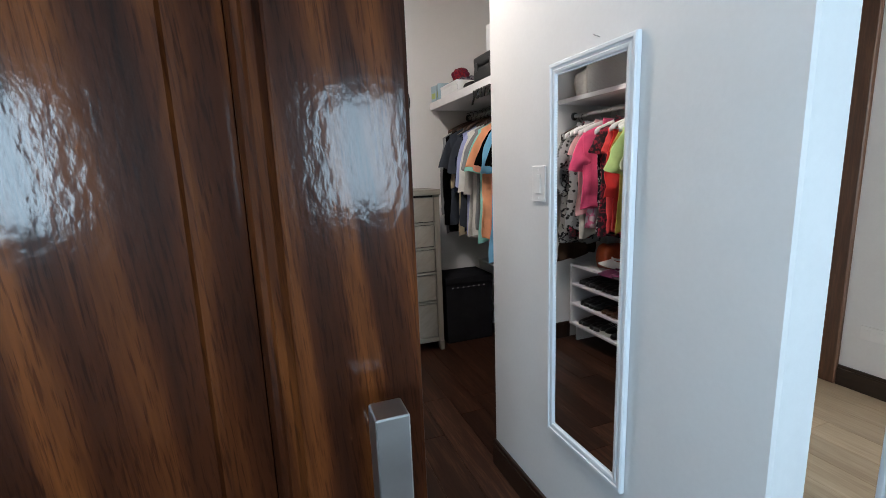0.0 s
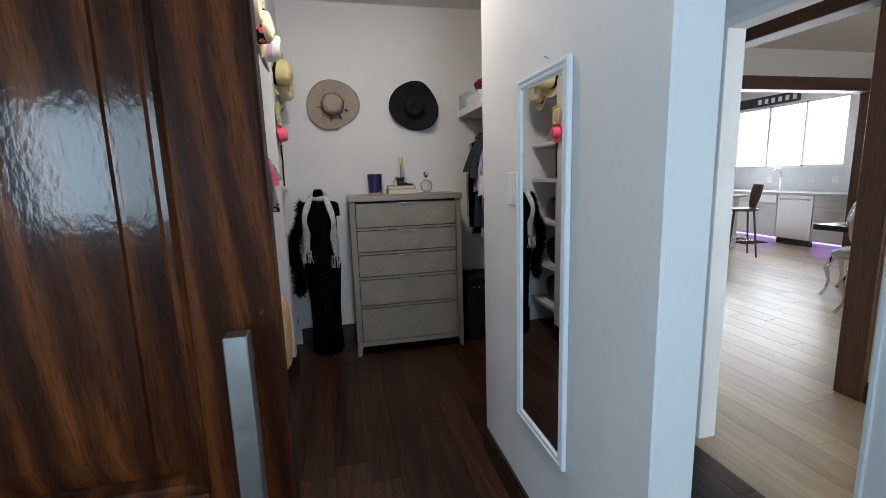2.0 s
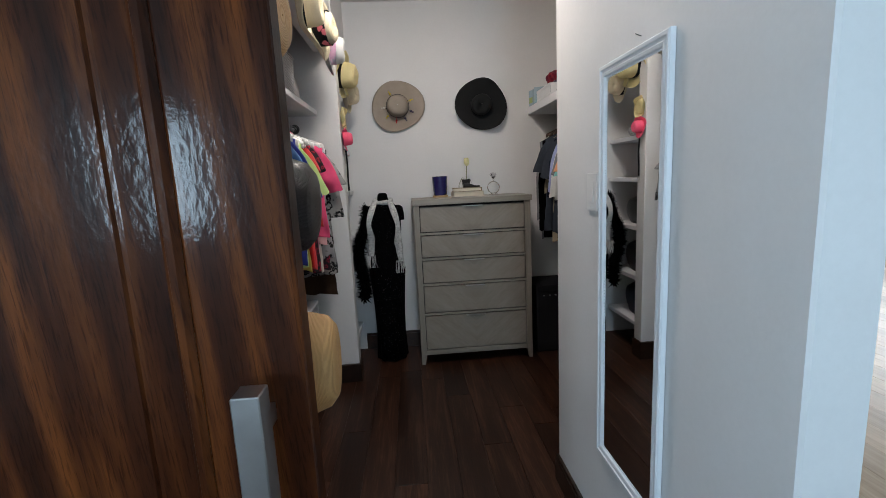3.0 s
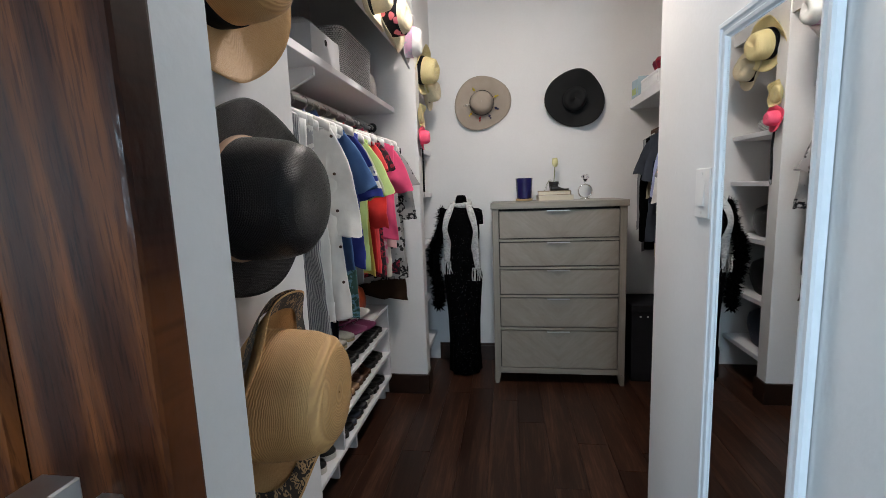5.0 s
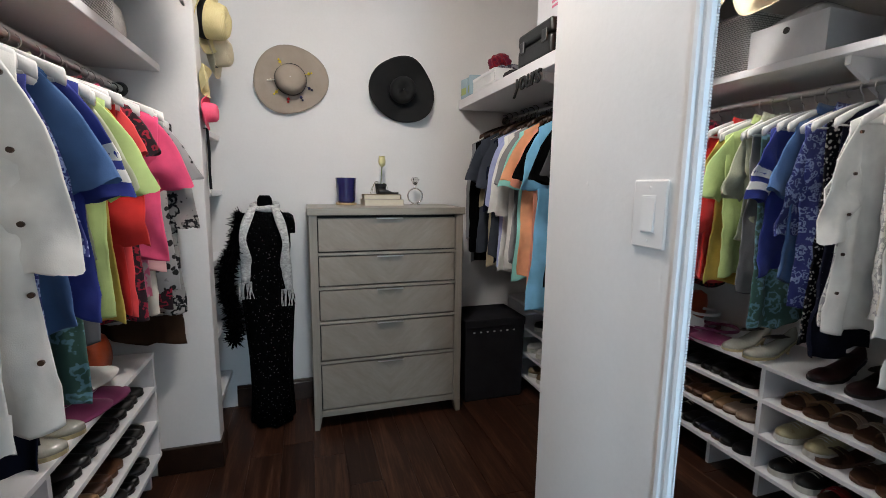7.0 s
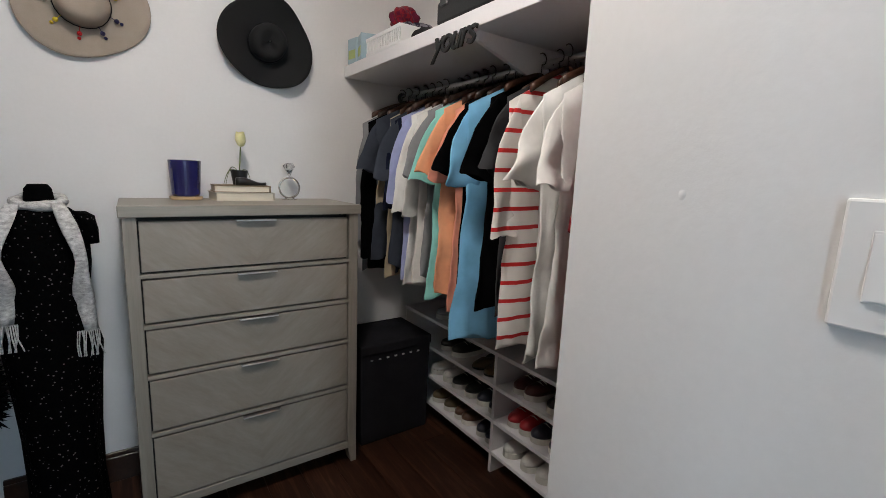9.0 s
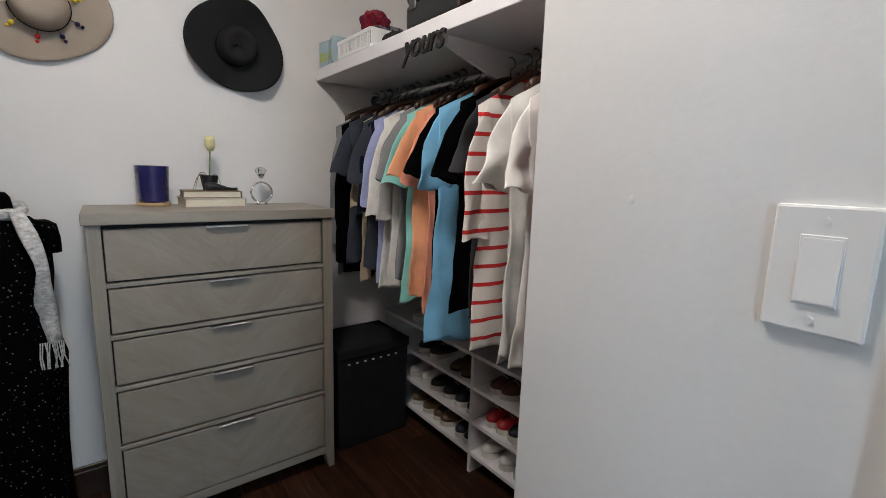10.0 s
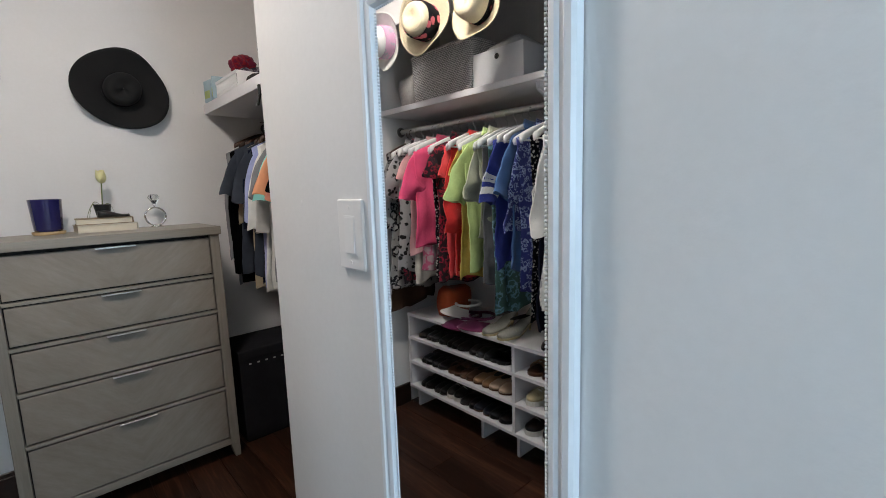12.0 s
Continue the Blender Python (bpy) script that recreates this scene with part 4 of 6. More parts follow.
def garment(y, rodx, rodz, spec, rnd, side, hanger, label_where):
    """A shirt, blouse or dress on its hanger; width runs along x."""
    mat, W, L, sleeve, noun, look_words = spec
    W *= 1 if side > 0 else 1.08
    top = rodz - (0.075 if side > 0 else 0.048)
    m = Matrix.Translation((rodx + rnd.uniform(-0.02, 0.02) - (0 if side > 0 else 0.04), y, top)) @ pose(0, 0, 0, 0, rnd.uniform(-1.5, 1.5), rnd.uniform(-9, 9))
    copy_thing(hanger, Matrix.Translation((rnd.uniform(-0.012, 0.016), 0, 0.004)) @ m @ pose(0, 0, 0, 0, rnd.uniform(-3, 3), rnd.uniform(-6, 6)))
    g = thing(noun, m, "%s %s hanging %s" % (look_words, noun.replace("_", " "), label_where), noun.replace("_", " "), "hanging clothes")
    ph = [rnd.uniform(0, 6.28) for _ in range(6)]
    fq = (rnd.uniform(24, 40), rnd.uniform(58, 84))
    amp = rnd.uniform(0.008, 0.015)
    seed = Vector((rnd.uniform(0, 50), rnd.uniform(0, 50), 0))

    def fold(x, z, v):
        wrinkle = noise.noise(Vector((x * 16, z * 7, 0)) + seed) * 0.016 + noise.noise(Vector((x * 34, z * 20, 3)) + seed) * 0.009
        return amp * v ** 0.6 * (math.sin(fq[0] * x + ph[0] + 1.4 * v) + 0.5 * math.sin(fq[1] * x + ph[1] - 2 * v)) + 0.008 * math.sin(3 * v + ph[2]) + wrinkle * min(1, 3 * v + 0.25)

    bm = bmesh.new()
    rings, n, rows = [], 44, 22
    for j in range(rows + 1):
        v = j / rows
        w = W * (1 - 0.06 * math.sin(math.pi * min(1, v * 1.3)) + (0.1 * v if L > 0.9 else 0.0))
        t = 0.006 + 0.007 * min(1, v * 4) ** 0.7
        ring = []
        for k in range(n):
            a = 2 * math.pi * k / n
            c, s = math.cos(a), math.sin(a)
            x = w * math.copysign(abs(c) ** 0.75, c)
            zs = -0.004 - (0.40 if side > 0 else 0.56) * abs(x) ** 1.1
            hem = (0.016 * math.sin(9 * x + ph[3]) + 0.012 * math.sin(31 * x + ph[4])) * v
            z = zs * (1 - v) ** 1.5 + (-L + hem) * (1 - (1 - v) ** 1.5)
            ring.append((x, t * math.copysign(abs(s) ** 0.8, s) + fold(x, z, v), z))
        rings.append(ring)
    loft(bm, rings)
    part("body", bm, mat, g, smooth=True)
    if sleeve:
        for s in (-1, 1):
            Ls = {"cap": 0.1, "short": 0.2, "half": 0.33, "long": 0.58}[sleeve] * rnd.uniform(0.92, 1.1)
            lean = {"cap": 0.4, "short": 0.42, "half": 0.16, "long": 0.05}[sleeve] * rnd.uniform(0.5, 1.25) * (1 if side > 0 else 0.75)
            w0, w1 = 0.078, {"cap": 0.06, "short": 0.066, "half": 0.058, "long": 0.044}[sleeve]
            yo = rnd.uniform(-0.02, 0.02)
            zsh = -0.004 - (0.4 if side > 0 else 0.56) * W ** 1.1
            p0 = Vector((s * (W - 0.04), 0, zsh - 0.066))
            d = Vector((s * math.sin(lean), 0, -math.cos(lean)))
            p1 = p0 + d * Ls + Vector((s * 0.012, yo, 0))
            end_v = Vector((s * math.cos(lean), 0, math.sin(lean)))

            def sleeve_ring(v, grow=1.0, sag=0.0):
                c0 = p0.lerp(p1, v)
                sv = Vector((0, 0, 1)).lerp(end_v, min(1, v * 1.6 + 0.12)).normalized()
                wv = (w0 + (w1 - w0) * v) * grow
                ring = []
                for k in range(18):
                    a = 2 * math.pi * k / 18
                    off = wv * math.cos(a)
                    q = c0 + sv * off + d * (0.008 * v * v * off / wv + 0.006 * v * math.sin(3 * a + ph[3]))
                    th = (0.005 + 0.008 * v) * math.sin(a) * (1.15 if grow > 1 else 1)
                    th += 0.005 * math.sin(52 * off + ph[4]) * v + 0.006 * math.sin(6 * v + ph[5]) + noise.noise(Vector((q.x * 20, q.z * 15, 7)) + seed) * 0.022 * min(1, v * 2)
                    ring.append(q + Vector((0, th, 0)))
                return ring

            count = 14 if sleeve == "long" else 10
            sl = part("sleeve", loft(bmesh.new(), [sleeve_ring(j / count) for j in range(count + 1)], cap=False), mat, g, smooth=True)
            if look_words.startswith("royal"):
                for v0, v1 in ((0.46, 0.60), (0.70, 0.84)):
                    part("stripe", loft(bmesh.new(), [sleeve_ring(v, 1.025) for v in (v0, (v0 + v1) / 2, v1)], cap=False), C["white"], sl, "white sleeve stripe", True)
            if sleeve == "long":
                part("cuff", loft(bmesh.new(), [sleeve_ring(v, 1.05) for v in (0.89, 0.945, 1.002)], cap=False), mat, sl, smooth=True)
    if noun in ("shirt", "blouse", "jacket") and side > 0:
        rings = []
        for z, r in ((-0.02, 0.062), (0.012, 0.058), (0.022, 0.06), (-0.008, 0.075), (-0.018, 0.078)):
            rings.append([(r * 0.95 * math.cos(k * 0.3927), (r * 0.3) * math.sin(k * 0.3927), z - 0.012 * abs(math.sin(k * 0.3927))) for k in range(16)])
        part("collar", loft(bmesh.new(), rings, cap=False), mat, g, smooth=True)
    if "buttoned" in look_words or "dress" in look_words.split():
        for k in range(5):
            zz = -0.12 - 0.13 * k
            part("button", tube(bmesh.new(), [(W * 0.93, -0.018, zz), (W * 0.93, -0.024, zz)], 0.0055, 10), HANGER_WOOD, g, "small dark button")
    return g


C = {
    "black": fabric("cloth_black", (0.002, 0.002, 0.0023)), "white": fabric("cloth_white", (0.82, 0.81, 0.78)),
    "cream": fabric("cloth_cream", (0.66, 0.62, 0.54)), "lace": fabric("cloth_white_floral", (0.82, 0.81, 0.78), (0.44, 0.44, 0.46), "lace", 46),
    "pin": fabric("cloth_pinstripe", (0.60, 0.59, 0.58), (0.20, 0.20, 0.22), "stripes", 58), "charcoal": fabric("cloth_charcoal", (0.045, 0.045, 0.048)),
    "royal": fabric("cloth_royal_blue", (0.03, 0.045, 0.25)), "denim": fabric("cloth_denim", (0.07, 0.15, 0.34)),
    "bluefl": fabric("cloth_blue_floral", (0.32, 0.40, 0.66), (0.04, 0.05, 0.22), "flowers", 40), "dots": fabric("cloth_polka", (0.012, 0.012, 0.016), (0.55, 0.53, 0.5), "spots", 70),
    "teal": fabric("cloth_teal_floral", (0.14, 0.30, 0.38), (0.05, 0.12, 0.10), "flowers", 20), "grey": fabric("cloth_grey", (0.17, 0.17, 0.18)),
    "sage": fabric("cloth_sage", (0.46, 0.48, 0.34)), "lime": fabric("cloth_lime", (0.50, 0.64, 0.25)), "yellow": fabric("cloth_yellow", (0.60, 0.43, 0.09)),
    "red": fabric("cloth_red", (0.66, 0.03, 0.028)), "coral": fabric("cloth_coral", (0.74, 0.07, 0.075)), "crimson": fabric("cloth_crimson_print", (0.30, 0.012, 0.035), (0.02, 0.01, 0.015), "flowers", 30),
    "hot": fabric("cloth_hot_pink", (0.80, 0.085, 0.20)), "pinkpr": fabric("cloth_pink_print", (0.76, 0.18, 0.32), (0.72, 0.52, 0.55), "flowers", 14), "pale": fabric("cloth_pale_pink", (0.76, 0.42, 0.42)),
    "leo": fabric("cloth_grey_leopard", (0.34, 0.33, 0.33), (0.012, 0.012, 0.012), "spots", 30), "blackfl": fabric("cloth_black_floral", (0.014, 0.014, 0.016), (0.30, 0.29, 0.28), "flowers", 18),
    "brown": fabric("cloth_brown", (0.05, 0.028, 0.018)), "navy": fabric("cloth_navy", (0.012, 0.014, 0.028)), "slate": fabric("cloth_slate", (0.05, 0.058, 0.075)),
    "hood": fabric("cloth_heather_grey", (0.24, 0.24, 0.25)), "khaki": fabric("cloth_khaki", (0.46, 0.38, 0.26)), "lav": fabric("cloth_lavender", (0.38, 0.42, 0.68)),
    "cobalt": fabric("cloth_cobalt", (0.03, 0.18, 0.48)), "mint": fabric("cloth_mint", (0.28, 0.66, 0.60)), "peach": fabric("cloth_peach", (0.82, 0.38, 0.20)), "salmon": fabric("cloth_salmon", (0.80, 0.32, 0.22)),
    "sky": fabric("cloth_sky_blue", (0.18, 0.44, 0.66)), "stripe": fabric("cloth_red_striped", (0.74, 0.71, 0.67), (0.55, 0.02, 0.02), "bands", 5.2), "dark_red": fabric("cloth_dark_red", (0.22, 0.008, 0.014)),
    "plaid": fabric("cloth_red_plaid", (0.55, 0.03, 0.04), (0.03, 0.02, 0.03), "checks", 40), "offwhite": fabric("cloth_off_white", (0.70, 0.68, 0.65)),
}
LEFT = [  # from the pier towards the doorway: cloth, half width, length, sleeve, noun, words
    ("brown", 0.18, 0.98, None, "dress", "dark brown velvet"), ("blackfl", 0.2, 0.86, "half", "blouse", "black floral"), ("crimson", 0.19, 0.8, "cap", "blouse", "dark red printed"),
    ("leo", 0.19, 0.76, "short", "blouse", "grey leopard print"), ("cream", 0.18, 0.78, None, "top", "cream cotton"), ("pale", 0.185, 0.62, "cap", "shirt", "pale pink"),
    ("pinkpr", 0.17, 0.72, None, "top", "pink floral"), ("hot", 0.22, 0.56, "short", "shirt", "hot pink"), ("dots", 0.18, 0.76, None, "top", "black dotted"),
    ("crimson", 0.18, 0.76, "cap", "blouse", "crimson printed"), ("coral", 0.195, 0.74, "cap", "top", "coral red"), ("red", 0.195, 0.71, "half", "shirt", "bright red"),
    ("yellow", 0.18, 0.74, "cap", "top", "mustard yellow"), ("lime", 0.205, 0.66, "short", "blouse", "lime green knotted"), ("sage", 0.17, 0.5, "short", "shirt", "pale sage green"),
    ("grey", 0.18, 0.72, None, "top", "grey knitted"), ("teal", 0.18, 0.86, None, "dress", "teal floral"),
    ("royal", 0.22, 0.62, "short", "jersey", "royal blue white-striped"), ("denim", 0.18, 0.66, "short", "shirt", "light denim"), ("bluefl", 0.185, 0.74, "half", "blouse", "blue floral"), ("dots", 0.16, 0.86, None, "dress", "black dotted"),
    ("navy", 0.15, 0.9, None, "dress", "navy blue"), ("lace", 0.235, 0.75, "half", "blouse", "white floral lace"),
    ("white", 0.235, 0.76, "half", "blouse", "white buttoned"), ("lace", 0.19, 0.72, None, "top", "white floral lace"), ("cream", 0.19, 0.68, None, "top", "cream knitted"),
    ("white", 0.22, 0.92, "long", "shirt", "white cotton"), ("pin", 0.21, 0.88, "long", "shirt", "grey pinstriped"), ("charcoal", 0.2, 0.8, "short", "shirt", "charcoal grey"),
    ("black", 0.19, 0.88, "cap", "dress", "black"), ("black", 0.19, 0.92, None, "dress", "plain black"), ("dots", 0.19, 0.98, None, "dress", "black and white dotted"), ("black", 0.18, 0.92, "cap", "dress", "black"),
]
RIGHT = [  # from the back wall towards the doorway
    ("hood", 0.21, 0.88, "long", "hoodie", "heather grey"), ("black", 0.21, 0.86, "long", "jacket", "black"), ("slate", 0.21, 0.8, "short", "shirt", "slate blue"), ("khaki", 0.2, 0.86, "half", "shirt", "khaki"),
    ("navy", 0.22, 0.84, "half", "shirt", "navy blue"), ("slate", 0.22, 0.8, "short", "shirt", "slate"), ("lav", 0.21, 0.86, "half", "shirt", "lavender"), ("white", 0.22, 0.88, "half", "shirt", "white dress"),
    ("offwhite", 0.22, 0.84, "half", "shirt", "off-white"), ("hood", 0.21, 0.8, "short", "shirt", "pale grey"), ("mint", 0.22, 0.86, "short", "shirt", "mint green"), ("peach", 0.22, 0.82, "short", "shirt", "peach"),
    ("salmon", 0.22, 0.9, "short", "shirt", "salmon pink"), ("black", 0.2, 0.82, "short", "shirt", "black"), ("sky", 0.22, 0.98, "short", "shirt", "sky blue"), ("black", 0.2, 0.84, "short", "shirt", "black"),
    ("charcoal", 0.2, 0.84, "short", "shirt", "charcoal"), ("stripe", 0.23, 0.92, "half", "shirt", "cream red-striped"), ("offwhite", 0.23, 0.94, "short", "jersey", "off-white"),
    ("white", 0.23, 0.9, "short", "jersey", "white"), ("white", 0.23, 0.92, "short", "shirt", "white"), ("dark_red", 0.23, 0.98, "half", "shirt", "dark red"), ("plaid", 0.22, 0.86, "half", "shirt", "red plaid"),
    ("white", 0.22, 0.8, "short", "shirt", "white"), ("navy", 0.22, 0.84, "short", "shirt", "navy"), ("grey", 0.22, 0.84, "short", "shirt", "grey"),
]
hang_white, hang_wood, hang_narrow = hanger_mesh(0.205, HANGER_WHITE, 1.0), hanger_mesh(0.165, HANGER_WOOD, 0.8), hanger_mesh(0.11, HANGER_WOOD, 0.7)
rnd = random.Random(12)
for i, sp in enumerate(LEFT):
    y = 3.425 - 1.62 * i / (len(LEFT) - 1) + rnd.uniform(-0.008, 0.008)
    garment(y, 0.03, 1.735, (C[sp[0]],) + sp[1:], rnd, 1, hang_wood if i < 2 else hang_white, "in the closet on a rod")
for i, sp in enumerate(RIGHT):
    y = 4.02 - 1.66 * i / (len(RIGHT) - 1) + rnd.uniform(-0.01, 0.01)
    garment(y, 2.05, 1.79, (C[sp[0]],) + sp[1:], rnd, -1, hang_wood, "in the closet on a rod")
    for dy in (0.021, 0.042):
        copy_thing(hang_narrow, Matrix.Translation((2.05, y - dy, 1.715)) @ pose(0, 0, 0, 0, rnd.uniform(-1, 1), rnd.uniform(-7, 7)))
for ob in (hang_white, hang_wood, hang_narrow):
    for o in (*ob.children_recursive, ob):
        bpy.data.objects.remove(o)

# ---- things on the chest of drawers ----
TOP = 1.2385
NAVY_GLAZE = surface("navy_glaze", (0.010, 0.010, 0.075), (0.018, 0.018, 0.11), 12, 0.22, 0.03, 40, coat=0.6)
PALEWOOD = wood("pale_wood", (0.42, 0.27, 0.13), (0.55, 0.38, 0.2), (0.66, 0.48, 0.28), 0, 2.0, 0.5)
pot = thing("planter", pose(0.974, 3.985, TOP), "navy glazed planter on a wooden saucer", "planter")
part("saucer", revolve(bmesh.new(), [(0, 0), (0.056, 0), (0.06, 0.006), (0.06, 0.014), (0.054, 0.014), (0, 0.012)], 36), PALEWOOD, pot, "round pale wooden saucer")
part("pot", revolve(bmesh.new(), [(0, 0.0145), (0.046, 0.0145), (0.052, 0.022), (0.060, 0.158), (0.057, 0.160), (0.050, 0.03), (0, 0.028)], 40), NAVY_GLAZE, pot, smooth=False)
PAPER = surface("book_paper", (0.62, 0.56, 0.44), (0.72, 0.66, 0.54), 20, 0.8, 0.3, 200, stretch=(1, 1, 30))


def book(x, y, z, w, d, t, spin, cover, label):
    bk = thing("book", pose(x, y, z, 0, 0, spin), label, "book", "stacked books")
    part("page_block", cube(-w / 2 + 0.004, w / 2 - 0.006, -d / 2 + 0.004, d / 2 - 0.004, 0.003, t - 0.003), PAPER, bk, "cream page edges")
    bm = cube(-w / 2, w / 2, -d / 2, d / 2, 0, 0.003, 0.0008)
    box(bm, -w / 2, w / 2, -d / 2, d / 2, t - 0.003, t, 0.0008)
    box(bm, w / 2 - 0.003, w / 2, -d / 2, d / 2, 0.003, t - 0.003)
    part("cover", bm, cover, bk)


book(1.180, 3.955, TOP, 0.235, 0.165, 0.036, 3, surface("cream_cover", (0.55, 0.5, 0.42), (0.64, 0.58, 0.5), 20, 0.6, 0.05, 100), "cream hardback book lying on the chest")
book(1.177, 3.957, TOP + 0.0365, 0.22, 0.155, 0.028, -2, surface("brown_cover", (0.22, 0.16, 0.09), (0.3, 0.22, 0.13), 20, 0.6, 0.05, 100), "brown hardback book lying on another book")
BZ = TOP + 0.065
tul = thing("artificial_tulip", pose(1.18, 3.985, BZ), "pale yellow artificial tulip in a small black pot", "plant")
LEAF = surface("tulip_leaf", (0.11, 0.14, 0.045), (0.17, 0.2, 0.07), 20, 0.55, 0.1, 90)
part("pot", revolve(bmesh.new(), [(0, 0), (0.026, 0), (0.036, 0.062), (0.033, 0.062), (0.03, 0.05), (0, 0.05)], 24), surface("black_pot", (0.01, 0.01, 0.01), (0.018, 0.018, 0.018), 20, 0.4, 0.05, 80), tul)
part("stem", tube(bmesh.new(), [(0, 0, 0.05), (0.004, 0, 0.1), (0.008, 0, 0.165)], 0.0028, 8), LEAF, tul)
bm = revolve(bmesh.new(), [(0.002, 0.162), (0.014, 0.168), (0.021, 0.185), (0.02, 0.205), (0.0165, 0.222), (0.013, 0.216), (0.0, 0.19)], 18, lambda a, r: (0.005 * abs(math.sin(1.5 * a)) * (1 if r > 0.012 else 0), 1 + 0.06 * math.cos(3 * a)))
bmesh.ops.translate(bm, verts=bm.verts[:], vec=(0.008, 0, 0))
part("flower", bm, surface("tulip_petal", (0.66, 0.62, 0.28), (0.76, 0.72, 0.4), 30, 0.6, 0.1, 90), tul, "pale yellow tulip head", True)
for s, hgt, bend in ((-1, 0.07, 0.055), (1, 0.05, 0.05), (-1, 0.05, 0.065)):
    rings = []
    for k in range(8):
        u = k / 7
        w = 0.011 * math.sin(math.pi * min(0.97, u * 0.9 + 0.12))
        cx, cz = s * bend * (u ** 0.8), 0.052 + hgt * math.sin(u * 2.6) * 0.6 - 0.07 * u * u
        rings.append([(cx, -w, cz), (cx + 0.001, 0, cz - 0.003), (cx, w, cz), (cx, 0, cz - 0.0015)])
    part("leaf", loft(bmesh.new(), rings), LEAF, tul, smooth=True)
shoe_orn = thing("shoe_ornament", pose(1.212, 3.915, BZ, 0, 0, 8), "small black shoe-shaped ornament on a book", "ornament")
rings = []
for k in range(11):
    u = k / 10
    hw, hh = 0.019 * math.sin(math.pi * (0.12 + 0.8 * u)) ** 0.6, 0.032 - 0.016 * u + 0.006 * math.sin(6 * u)
    rings.append([(-0.062 + 0.125 * u, hw * math.cos(a * 0.5236), max(0.001, hh * (0.5 + 0.5 * math.sin(a * 0.5236)))) for a in range(12)])
part("upper", loft(bmesh.new(), rings), surface("black_leather", (0.01, 0.009, 0.009), (0.022, 0.02, 0.02), 20, 0.35, 0.1, 120), shoe_orn, smooth=True)
ringo = thing("ring_ornament", pose(1.395, 3.99, TOP), "silver diamond-ring shaped ornament on the chest", "ornament")
SILVER = metal("polished_silver", (0.72, 0.70, 0.66), 0.18)
part("foot", revolve(bmesh.new(), [(0, 0), (0.034, 0), (0.034, 0.004), (0.012, 0.009), (0, 0.009)], 28), SILVER, ringo)
part("band", tube(bmesh.new(), [(0.046 * math.cos(a * 0.1745), 0, 0.055 + 0.046 * math.sin(a * 0.1745)) for a in range(36)], 0.0042, 8, True), SILVER, ringo, smooth=True)
GLASS, nodes, links, b = mat_base("clear_crystal")
b.inputs["Transmission Weight"].default_value, b.inputs["Roughness"].default_value, b.inputs["IOR"].default_value = 1.0, 0.02, 1.7
part("stone", revolve(bmesh.new(), [(0.001, 0.118), (0.026, 0.150), (0.026, 0.156), (0.017, 0.168), (0, 0.168)], 8), GLASS, ringo, "faceted clear crystal")
for s in (-1, 1):
    part("prong", tube(bmesh.new(), [(0, 0, 0.104), (s * 0.02, 0, 0.145), (s * 0.025, 0, 0.155)], 0.0022, 6), SILVER, ringo)

# ---- dress form with its clothes ----
form = thing("dress_form", pose(0.53, 3.89, 0), "black dress form standing in the corner", "mannequin")


def body_ring(z, rx, ry, n=28, x0=0.0, y0=0.0, ripple=0.0, ph=0.0, k=9):
    return [(x0 + 0.86 * rx * (1 + ripple * math.sin(k * a * 6.2832 / n + ph)) * math.cos(a * 6.2832 / n), y0 + ry * (1 + ripple * math.sin(k * a * 6.2832 / n + ph)) * math.sin(a * 6.2832 / n), z) for a in range(n)]


bm = loft(bmesh.new(), [body_ring(z, rx, ry) for z, rx, ry in ((0.0, 0.1, 0.1), (0.02, 0.1, 0.1), (0.03, 0.02, 0.02), (0.5, 0.02, 0.02), (0.55, 0.13, 0.09), (0.7, 0.155, 0.1), (0.86, 0.12, 0.08), (1.02, 0.14, 0.1), (1.14, 0.14, 0.075), (1.2, 0.115, 0.06), (1.225, 0.05, 0.045), (1.28, 0.042, 0.04), (1.295, 0.03, 0.03))])
part("torso", bm, BLACKCLOTH, form, smooth=True)
LACE, nodes, links, b = mat_base("black_crochet")
mp = coords(nodes, links)
vor = nodes.new("ShaderNodeTexVoronoi")
vor.inputs["Scale"].default_value = 62
links.new(mp.outputs["Vector"], vor.inputs["Vector"])
r = ramp(nodes, [(0.12, (0.11, 0.10, 0.105)), (0.19, (0.0012, 0.0012, 0.0014))])
links.new(vor.outputs["Distance"], r.inputs["Fac"])
links.new(r.outputs["Color"], b.inputs["Base Color"])
b.inputs["Roughness"].default_value = 0.85
b.inputs["Specular IOR Level"].default_value = 0.03
add_bump(nodes, links, b, vor.outputs["Distance"], 0.8, 0.004)
gown = thing("crochet_dress", pose(0.53, 3.89, 0), "long black crochet dress on the dress form", "dress")
bm = loft(bmesh.new(), [body_ring(z, rx, ry, 56, ripple=rp, ph=z * 3, k=8) for z, rx, ry, rp in ((0.012, 0.135, 0.125, 0.07), (0.2, 0.125, 0.115, 0.05), (0.4, 0.132, 0.11, 0.03), (0.6, 0.15, 0.11, 0.012), (0.72, 0.162, 0.108, 0.006), (0.86, 0.126, 0.088, 0.006), (1.02, 0.146, 0.106, 0.006), (1.12, 0.146, 0.085, 0.006), (1.19, 0.12, 0.066, 0.004), (1.215, 0.09, 0.058, 0.0))])
part("skirt_and_bodice", bm, LACE, gown, smooth=True)
